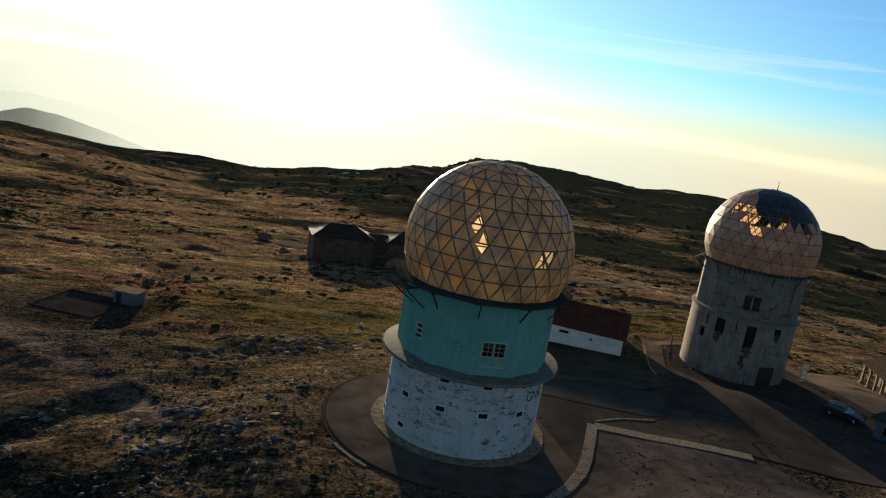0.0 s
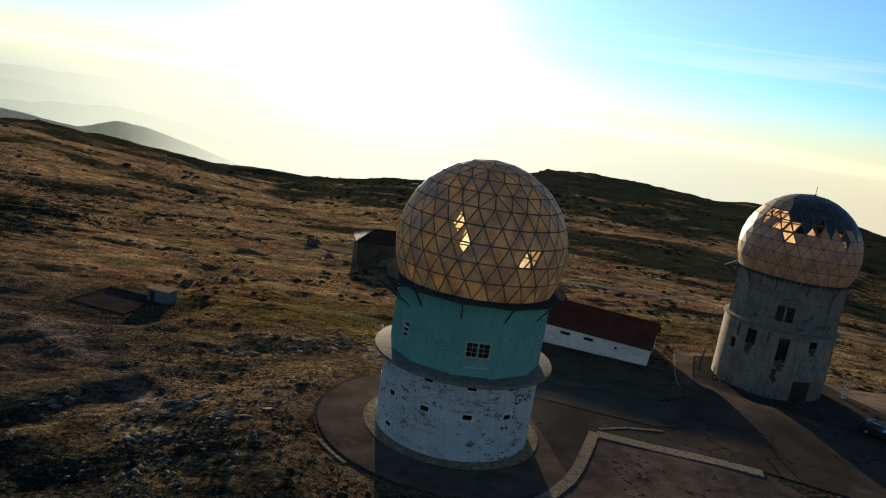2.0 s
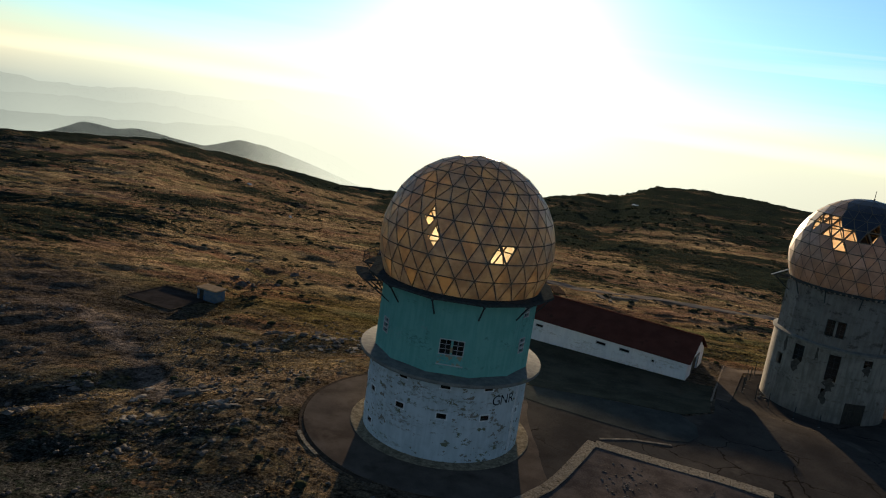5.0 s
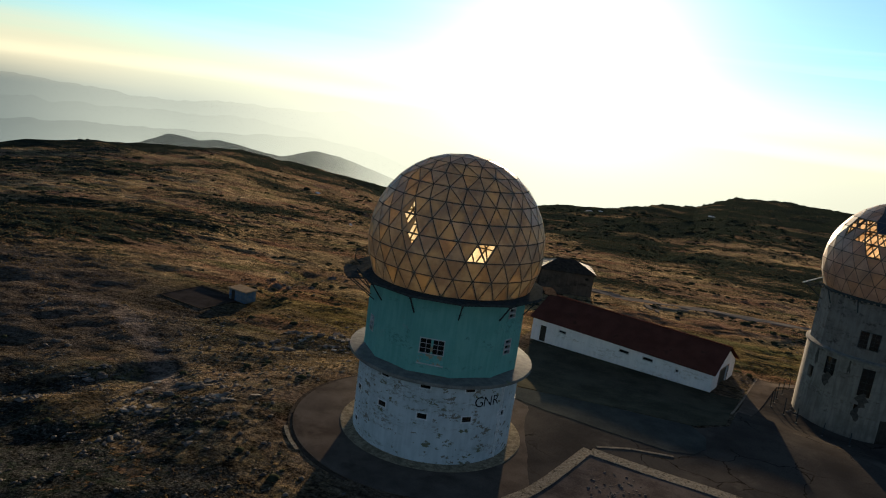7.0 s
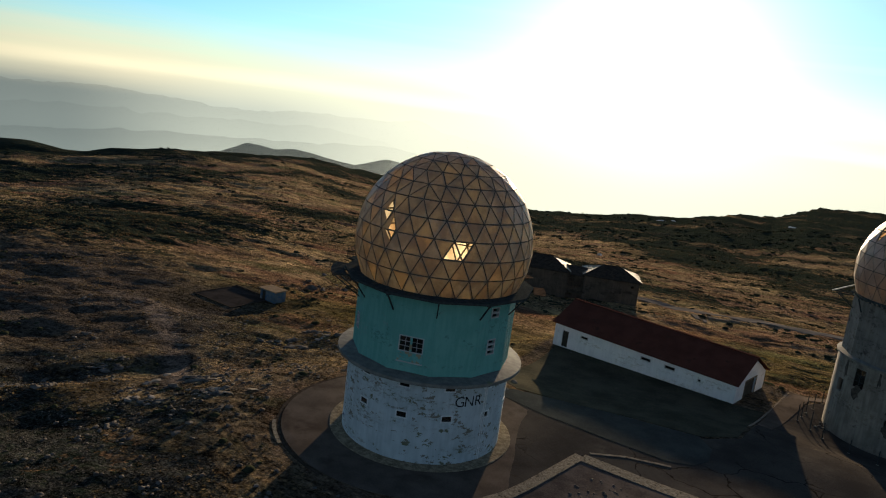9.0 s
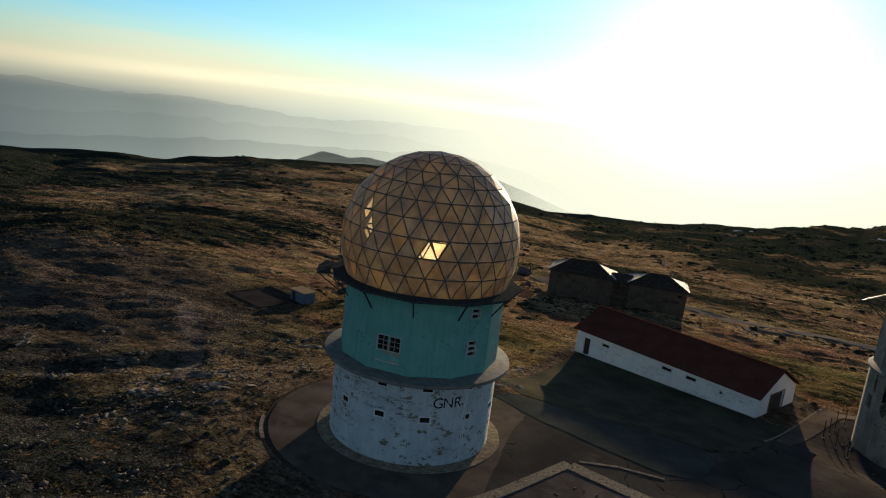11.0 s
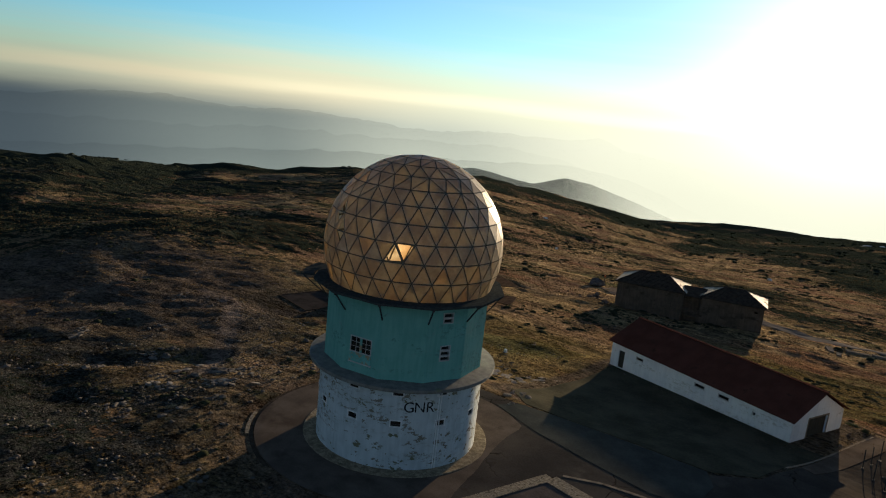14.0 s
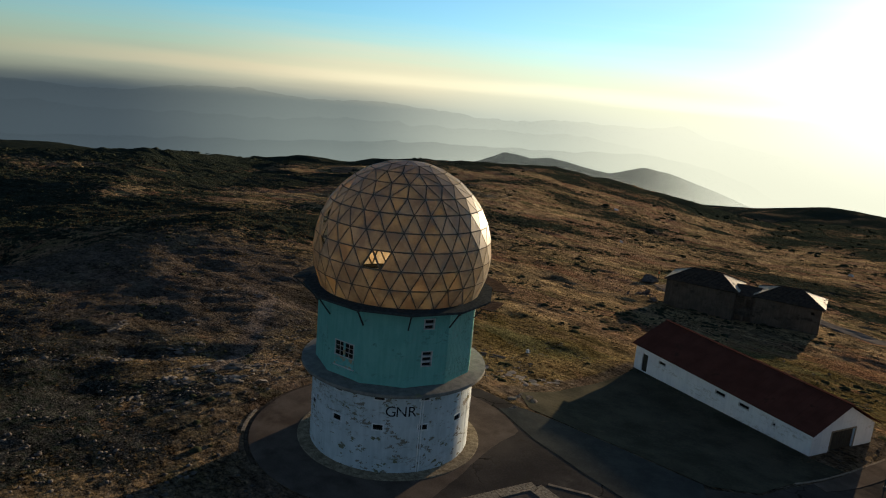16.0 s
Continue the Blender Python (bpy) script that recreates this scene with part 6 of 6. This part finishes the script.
def build_car():
    cx, cy = 51.0, 82.7
    car = thing("car", "grey estate car parked in the shade of the tower", "car", (cx, cy, height(cx, cy) + 0.06), -43)
    half = 0.86

    def shell(outline, taper):
        bm = bmesh.new()
        rows = []
        for y, k in ((-half, 0.0), (-half * 0.96, 1.0), (half * 0.96, 1.0), (half, 0.0)):
            rows.append([bm.verts.new((x, y * (1 - taper * max(0.0, zz - 0.85)), zz * (0.985 + 0.015 * k))) for x, zz in outline])
        n = len(outline)
        for a, b in zip(rows, rows[1:]):
            for i in range(n):
                bm.faces.new((a[i], a[(i + 1) % n], b[(i + 1) % n], b[i]))
        bm.faces.new(rows[0][::-1])
        bm.faces.new(rows[-1])
        return bm
    body = [(-2.2, 0.3), (-2.24, 0.62), (-2.15, 0.92), (-1.9, 0.98), (0.75, 0.96), (1.7, 0.84), (2.12, 0.68), (2.2, 0.42), (2.1, 0.28)]
    part("body", shell(body, 0.0), CAR_PAINT, car)
    cabin = [(-2.08, 0.95), (-1.85, 1.4), (-1.3, 1.48), (-0.1, 1.46), (0.3, 1.36), (0.95, 0.97)]
    part("cabin_glass", shell(cabin, 0.28), GLASS, car)
    roof = [(-1.9, 1.42), (-1.3, 1.5), (-0.1, 1.48), (0.25, 1.4), (-0.1, 1.44), (-1.3, 1.46)]
    part("roof", shell(roof, 0.28), CAR_PAINT, car)
    for x in (-1.35, 1.35):
        for y in (-0.8, 0.8):
            bm = bmesh.new()
            bmesh.ops.create_cone(bm, cap_ends=True, segments=20, radius1=0.31, radius2=0.31, depth=0.2, matrix=pose(x, y, 0.31, 90))
            wheel = part("wheel", bm, RUBBER, car)
            bm = bmesh.new()
            bmesh.ops.create_cone(bm, cap_ends=True, segments=14, radius1=0.19, radius2=0.19, depth=0.22, matrix=pose(x, y, 0.31, 90))
            part("rim", bm, BRIGHT_STEEL, wheel)
    for x, y, name, m in ((2.15, -0.6, "headlight", GLASS), (2.15, 0.6, "headlight", GLASS), (-2.2, -0.7, "tail_light", ROOF_RED), (-2.2, 0.7, "tail_light", ROOF_RED)):
        bm = bmesh.new()
        box(bm, x - 0.06, x + 0.06, y - 0.16, y + 0.16, 0.6, 0.76)
        part(name, bm, m, car)
    for y in (-0.6, 0.6):
        bm = bmesh.new()
        bar(bm, (-1.6, y, 1.54), (-0.2, y, 1.53), 0.04)
        part("roof_rail", bm, BRIGHT_STEEL, car)


build_car()


def build_gate():
    x, y = 52.2, 96.0
    gate = thing("metal_gate", "upright metal grille standing open beside the grey tower", "gate", (x, y, height(x, y)), 22)
    bm = bmesh.new()
    for q in ((-0.5, 0.0), (0.5, 0.0)):
        bar(bm, (q[0], 0, -0.3), (q[0], 0, 2.4), 0.08)
    bar(bm, (-0.5, 0, 2.36), (0.5, 0, 2.36), 0.08)
    bar(bm, (-0.5, 0, 0.15), (0.5, 0, 0.15), 0.08)
    part("gate_frame", bm, BRIGHT_STEEL, gate)
    for i in range(9):
        bm = bmesh.new()
        z = 0.35 + i * 0.22
        bar(bm, (-0.46, 0, z), (0.46, 0, z), 0.05, 0.09)
        part("slat", bm, BRIGHT_STEEL, gate)


build_gate()


def build_posts():
    spots = [(33.4, 95.0, 2.0), (33.8, 96.6, 1.9), (34.7, 93.1, 2.1), (34.9, 100.4, 2.0), (35.9, 103.4, 1.7), (35.9, 91.4, 1.8), (38.3, 89.3, 1.6), (40.8, 88.2, 1.5), (34.2, 98.4, 2.2)]
    rnd = random.Random(4)
    for x, y, h in spots:
        post = thing("fence_post", "thin rusty fence post beside the grey tower", "post", (x, y, height(x, y)), rnd.uniform(0, 90), "fence posts by the tower")
        bm = bmesh.new()
        bar(bm, (0, 0, -0.3), (rnd.uniform(-0.12, 0.12), rnd.uniform(-0.12, 0.12), h), 0.07)
        part("shaft", bm, STEEL, post)
        bm = bmesh.new()
        bar(bm, (0, 0, -0.2), (0, 0, 0.12), 0.2)
        part("footing", bm, OLD_CONCRETE, post)


build_posts()


def stone_mesh(seed, r, flat):
    """An angular broken stone: the hull of a few random points."""
    rnd = random.Random(seed)
    bm = bmesh.new()
    for i in range(16):
        p = Vector((rnd.gauss(0, 1), rnd.gauss(0, 1), rnd.gauss(0, 1))).normalized()
        bm.verts.new((p.x * r * rnd.uniform(0.85, 1.3), p.y * r * rnd.uniform(0.6, 0.95), p.z * r * flat))
    hull = bmesh.ops.convex_hull(bm, input=bm.verts[:])
    loose = {g for g in hull["geom_interior"] + hull["geom_unused"] if isinstance(g, bmesh.types.BMVert)}
    bmesh.ops.delete(bm, geom=list(loose), context="VERTS")
    return bm


def build_rubble(x0, y0, count, spread, mat, label, group, seed, big=0.6):
    rnd = random.Random(seed)
    for i in range(count):
        x, y = x0 + rnd.gauss(0, spread), y0 + rnd.gauss(0, spread * 0.7)
        r = 0.18 + big * rnd.random() ** 3
        ob = mesh_object("rubble_stone", stone_mesh(seed * 50 + i, r, 0.6), mat)
        ob.location = (x, y, height(x, y) + r * 0.15)
        ob.rotation_euler = (0, 0, rnd.uniform(0, 6))
        tagged(ob, label, "stone", group)


build_rubble(-37.5, 168.5, 26, 3.2, SLAB_MAT, "pale broken rubble beside the ruined house", "rubble by the ruin", 3, 0.9)
build_rubble(36.1, 95.2, 14, 0.7, KERB_MAT, "small white rubble at the foot of the tower", "rubble by the tower", 5, 0.15)
build_rubble(-45.4, 112.0, 16, 3.5, ROCK, "grey stone in a shallow ditch", "stones in the ditch", 7, 0.9)
build_rubble(-45.8, 124.0, 14, 4.0, ROCK, "grey stone in a shallow ditch", "stones in the ditch", 8, 0.8)


def build_outcrop(x, y, size, seed, mat=None):
    """Low slabby granite breaking through the turf in flat blocks."""
    rock = thing("rock_outcrop", "pale split granite slabs breaking through the turf" if mat else "low slabby granite outcrop on the moor", "rock", (x, y, height(x, y)), seed * 37 % 360, "granite outcrops")
    rnd = random.Random(seed)
    turn = Matrix.Rotation(-radians(seed * 37 % 360), 4, "Z")
    for i in range(rnd.randint(6, 11)):
        r = size * rnd.uniform(0.15, 0.6)
        bm = stone_mesh(seed * 17 + i, r, rnd.uniform(0.22, 0.4) * (0.5 if mat else 1.0))
        off = Vector((rnd.gauss(0, size * 1.1), rnd.gauss(0, size * 0.55), 0))
        spot = turn.inverted() @ off
        off.z = height(x + spot.x, y + spot.y) - height(x, y)
        bmesh.ops.rotate(bm, verts=bm.verts[:], cent=(0, 0, 0), matrix=Matrix.Rotation(rnd.uniform(-0.25, 0.25), 3, "X"))
        bmesh.ops.translate(bm, verts=bm.verts[:], vec=off)
        part("block", bm, mat or ROCK, rock)


place = random.Random(31)
spots = [(-22, 80, 1.5), (-19, 84, 1.3), (-14, 88, 1.1), (-24, 75, 1.4), (-17, 79, 0.9), (-9, 82, 1.0), (-48, 55, 1.1), (-60, 75, 1.3)]
spots += [(place.gauss(-17, 6), place.gauss(55, 6), place.uniform(0.6, 1.3)) for _ in range(16)]
spots += [(place.gauss(-14, 6), place.gauss(80, 4), place.uniform(0.6, 1.2)) for _ in range(10)]
spots += [(place.gauss(-36, 8), place.gauss(56, 8), place.uniform(0.6, 1.1)) for _ in range(10)]
for i, (ox, oy, osz) in enumerate(spots):
    if math.hypot(ox - TOWER_A[0], oy - TOWER_A[1]) > 15.5:
        build_outcrop(ox, oy, osz, i + 2)

pale = [(-21, 80), (-17, 82.5), (-14, 84), (-11, 84.5), (-8.5, 83), (-12, 80), (-17, 78.5), (-7.5, 76), (-0.5, 85.5), (1.2, 88), (-2.5, 84), (0.2, 83), (-20, 52), (-15.5, 55.5), (-24, 57)]
for i, (ox, oy) in enumerate(pale):
    build_outcrop(ox, oy, place.uniform(0.8, 1.3), i + 90, PALE_ROCK)

# dark boulder out on the moor
ob = mesh_object("boulder", stone_mesh(77, 2.3, 0.6), ROCK)
ob.location = (-48.0, 187.5, height(-48, 187.5) + 0.55)
tagged(ob, "large dark weathered boulder on the open moor", "boulder")
sheet("pavement_yard", [(-45.5, 184.5), (-36.5, 179.0), (-33.5, 186.0), (-42.0, 193.5)], 0.12, SLAB_MAT, "cracked pale concrete yard behind the ruined house", "pavement", 2.0)
build_rubble(-47.0, 224.0, 14, 2.4, SNOW, "pale broken rubble out on the moor", "rubble on the moor", 9, 0.5)


def build_slab(x, y, w, d, turn):
    ob = thing("broken_slab", "pale broken concrete slab beside the track", "slab", (x, y, height(x, y)), turn, "broken slabs by the track")
    bm = bmesh.new()
    vs = box(bm, -w / 2, w / 2, -d / 2, d / 2, -0.4, 0.35)
    vs[4].co.x += 0.3
    vs[6].co.y -= 0.3
    part("slab_body", bm, KERB_MAT, ob)


for args in ((12.4, 174.5, 1.3, 3.6, 20), (14.6, 172.0, 1.0, 2.0, 5), (16.6, 179.5, 4.6, 1.0, 18), (20.0, 180.8, 2.4, 1.0, 12)):
    build_slab(*args)

# white marker stone behind the green tower
mk = thing("marker_post", "short white painted marker stone on the moor", "marker", (-9.4, 94.9, height(-9.4, 94.9)), 0)
bm = bmesh.new()
box(bm, -0.2, 0.2, -0.15, 0.15, -0.2, 0.5)
for v in bm.verts:
    if v.co.z > 0.4:
        v.co.x *= 0.8
part("marker_body", bm, SNOW, mk)
bm = bmesh.new()
box(bm, -0.3, 0.3, -0.24, 0.24, -0.3, 0.1)
part("marker_base", bm, KERB_MAT, mk)


def build_snow(az, d, w, l, seed):
    """An old snow patch lying on the far slope."""
    x, y = d * math.sin(radians(az)), d * math.cos(radians(az))
    rng = np.random.default_rng(seed)
    verts, faces = [], []
    n = 18
    for ring, k in ((0, 1.0), (1, 0.6), (2, 0.0)):
        for i in range(n if k else 1):
            a = 2 * math.pi * i / n
            rr = k * (0.7 + 0.3 * math.sin(a * 3 + seed) + 0.2 * rng.random())
            px, py = x + w * rr * math.cos(a), y + l * rr * math.sin(a)
            verts.append((px, py, height(px, py) + (0.9 if k < 1 else -0.4)))
    for i in range(n):
        j = (i + 1) % n
        faces.append((i, j, n + j, n + i))
        faces.append((n + i, n + j, 2 * n))
    tagged(raw_object("snow_patch", verts, faces, SNOW), "small patch of old snow on a far slope", "snow", "snow patches")


for i, (az, d, w, l) in enumerate(((-8.6, 1330, 9, 16), (-7.7, 1370, 5, 10), (0.2, 1500, 10, 20), (-29.0, 640, 2.6, 3), (-9.8, 430, 1.6, 1.4), (-24.5, 360, 1.0, 0.9))):
    build_snow(az, d, w, l, i + 1)

# thin pole with an orange cap near the block
pl = thing("marker_pole", "thin dark pole with an orange cap on the moor", "pole", (-48.6, 193.2, height(-48.6, 193.2)), 0)
bm = bmesh.new()
bar(bm, (0, 0, -0.3), (0, 0, 1.7), 0.16)
part("shaft", bm, STEEL, pl)
bm = bmesh.new()
bar(bm, (0, 0, 1.7), (0, 0, 2.3), 0.3)
part("cap", bm, ROOF_ORANGE, pl, "faded orange cap")


# ---- loose ground cover ----
def clear_of(x, y):
    """True where nothing built stands."""
    ok = np.hypot(x - TOWER_A[0], y - TOWER_A[1]) > 13.2
    ok &= np.hypot(x - TOWER_B[0], y - TOWER_B[1]) > 8.5
    ex, ey = np.cos(radians(-15.2)), np.sin(radians(-15.2))
    px, py = (x - 2.3) * ex + (y - 102) * ey, -(x - 2.3) * ey + (y - 102) * ex
    ok &= ~((px > -1) & (px < 26.5) & (py > -1) & (py < 11))
    ex, ey = np.cos(radians(20.9)), np.sin(radians(20.9))
    px, py = (x + 30.3) * ex + (y - 165) * ey, -(x + 30.3) * ey + (y - 165) * ex
    ok &= ~((px > -1) & (px < 32) & (py > -1) & (py < 11.5))
    ok &= ~((np.abs(x + 49) < 9) & (np.abs(y - 90) < 8))
    inside = np.zeros(x.shape, bool)
    pts = ROAD_EDGE
    for (ax, ay), (bx, by) in zip(pts, pts[1:] + pts[:1]):
        cross = ((ay > y) != (by > y)) & (x < (bx - ax) * (y - ay) / (by - ay + 1e-9) + ax)
        inside ^= cross
    ok &= ~inside
    ok &= ~((x > 0) & (x < 30) & (y > 75.5) & (y < 101 - 0.27 * x))
    ok &= ~((x > 13) & (x < 36) & (y > 44) & (y < 66) & (y < 66 - 0.5 * np.maximum(17 - x, 0)))
    ok &= line_mask(x, y, PATH, 0.7, 0.1) < 0.5
    ok &= line_mask(x, y, TRACK, 2.8, 0.1) < 0.5
    ok &= line_mask(x, y, CURVE + [(32.4, 63.6)], 0.9, 0.1) < 0.5
    return ok


def scatter(name, seed, count, spread, mat, label, size, flat, sides, keep, jag=0.35, lump=False, anywhere=False):
    """Many small clumps or stones as one object. size: a function of (distance, random)."""
    rng = np.random.default_rng(seed)
    u, v = rng.uniform(-1, 1, count), rng.uniform(-1, 1, count)
    k = spread[2]
    x = spread[0] + spread[3] * np.sinh(k * u) / math.sinh(k)
    y = spread[1] + spread[3] * np.sinh(k * v) / math.sinh(k)
    ok = (clear_of(x, y) | anywhere) & keep(x, y, rng) & (y > 15)
    x, y = x[ok], y[ok]
    z = ground_height(x, y)
    d = np.hypot(x, y)
    r = size(d, rng.uniform(0, 1, len(x)))
    m = len(x)
    ang = np.linspace(0, 2 * np.pi, sides, endpoint=False)[None, :] + rng.uniform(0, 6.28, m)[:, None]
    h = r * flat * rng.uniform(0.6, 1.3, m)
    rows = [(1.0, -0.35), (0.7, 0.7)] if lump else [(1.0, -0.25)]
    layers = []
    for rr, zz in rows:
        jitter = rng.uniform(1 - jag, 1 + jag, (m, sides))
        layers.append(np.stack([x[:, None] + np.cos(ang) * r[:, None] * rr * jitter, y[:, None] + np.sin(ang) * r[:, None] * rr * jitter,
                                z[:, None] + h[:, None] * zz * rng.uniform(0.75, 1.25, (m, sides))], -1))
    tip = np.stack([x + r * rng.uniform(-0.3, 0.3, m), y + r * rng.uniform(-0.3, 0.3, m), z + h], -1)[:, None, :]
    verts = np.concatenate(layers + [tip], 1)
    per = verts.shape[1]
    base = (np.arange(m) * per)[:, None]
    i = np.arange(sides)
    j = (i + 1) % sides
    tris = []
    top = (len(rows) - 1) * sides
    for q in range(len(rows) - 1):
        a, b = q * sides, (q + 1) * sides
        tris.append(np.stack([base + a + i, base + a + j, base + b + j], -1))
        tris.append(np.stack([base + a + i, base + b + j, base + b + i], -1))
    tris.append(np.stack([base + top + i, base + top + j, np.broadcast_to(base + per - 1, (m, sides))], -1))
    faces = np.concatenate([t.reshape(-1, 3) for t in tris])
    me = bpy.data.meshes.new(name)
    me.vertices.add(m * per)
    me.vertices.foreach_set("co", verts.reshape(-1))
    me.loops.add(faces.size)
    me.loops.foreach_set("vertex_index", faces.ravel())
    me.polygons.add(len(faces))
    me.polygons.foreach_set("loop_start", np.arange(0, faces.size, 3))
    me.update(calc_edges=True)
    me.materials.append(mat)
    return tagged(new(name, me), label, name.replace("_", " "), kind="stuff")


def clump_noise(x, y, size, seed):
    return fbm(x, y, size, 3, seed)


# dry grass tussocks, dark scrub, stones
def scatter_grass(seed, count, blades):
    """Tufts of upright dry blades, a few leaning leaves each."""
    rng = np.random.default_rng(seed)
    k = 3.4
    x = -12 + 620 * np.sinh(k * rng.uniform(-1, 1, count)) / math.sinh(k)
    y = 95 + 620 * np.sinh(k * rng.uniform(-1, 1, count)) / math.sinh(k)
    bare = 0.9 * line_mask(x, y, [(-95, 60), (-60, 66), (-40, 70), (-24, 62)], 3.0, 12.0)
    ok = clear_of(x, y) & (y > 15) & (clump_noise(x, y, 14, 201) + 0.6 * clump_noise(x, y, 3.5, 205) + 0.4 * rng.uniform(-1, 1, count) - bare > 0.05)
    ok &= rng.uniform(0, 1, count) < np.clip(1.25 - (np.hypot(x, y) - 60) / 260, 0.3, 1.0)
    x, y = x[ok], y[ok]
    m = len(x)
    z, d = ground_height(x, y), np.hypot(x, y)
    s = (0.09 + 0.17 * rng.uniform(0, 1, m) ** 2) * (1 + np.maximum(d - 60, 0) / 330)
    a = rng.uniform(0, 2 * np.pi, (m, blades))
    off, w = s[:, None] * rng.uniform(0, 0.8, (m, blades)), s[:, None] * rng.uniform(0.35, 0.8, (m, blades))
    h = s[:, None] * rng.uniform(0.3, 0.75, (m, blades))
    bx, by = x[:, None] + off * np.cos(a * 3.7), y[:, None] + off * np.sin(a * 3.7)
    zb = np.broadcast_to(z[:, None] - 0.05, (m, blades))
    p = np.stack([bx - w * np.cos(a), by - w * np.sin(a), zb], -1)
    q = np.stack([bx + w * np.cos(a), by + w * np.sin(a), zb], -1)
    lean = rng.uniform(-0.6, 0.6, (2, m, blades)) * h
    t = np.stack([bx + lean[0], by + lean[1], zb + h], -1)
    verts = np.stack([p, q, t], 2).reshape(-1, 3)
    count = len(verts)
    me = bpy.data.meshes.new("grass_tussocks")
    me.vertices.add(count)
    me.vertices.foreach_set("co", verts.ravel())
    me.loops.add(count)
    me.loops.foreach_set("vertex_index", np.arange(count))
    me.polygons.add(count // 3)
    me.polygons.foreach_set("loop_start", np.arange(0, count, 3))
    me.update(calc_edges=True)
    me.materials.append(STRAW)
    return tagged(new("grass_tussocks", me), "dry straw-coloured grass tussocks on the moor", "grass", kind="stuff")


scatter_grass(5, 760000, 3)
scatter("heath_scrub", 6, 170000, (-12, 110, 3.4, 1300), SHRUB, "low dark juniper and heath scrub",
        lambda d, q: (0.10 + 0.42 * q ** 5) * (1 + np.maximum(d - 60, 0) / 120), 0.4, 6, lambda x, y, g: clump_noise(x, y, 20, 221) + 0.5 * clump_noise(x, y, 5, 225) + 0.15 * g.uniform(-1, 1, x.shape) > 0.42, 0.5, True)
scatter("moor_stones", 7, 65000, (-12, 62, 2.2, 120), ROCK, "scattered brown granite stones on bare soil",
        lambda d, q: 0.04 + 0.24 * q ** 8, 0.5, 5, lambda x, y, g: (clump_noise(x, y, 9, 231) + 0.75 * (np.hypot(x + 12, y - 56) < 34) + 0.4 * g.uniform(-1, 1, x.shape)) > 0.5, 0.55, True)
scatter("island_gravel", 8, 15000, (26, 53, 0.2, 14), ROCK, "loose brown stones on the gravel island", lambda d, q: 0.02 + 0.13 * q ** 5, 0.6, 5,
        lambda x, y, g: (x > 18.2) & (x < 36) & (y < 62.6 - 0.07 * (x - 18)) & (y > 42) & (clump_noise(x, y, 4, 241) + 1.2 * g.uniform(-1, 1, x.shape) > 0.1), 0.55, True, True)
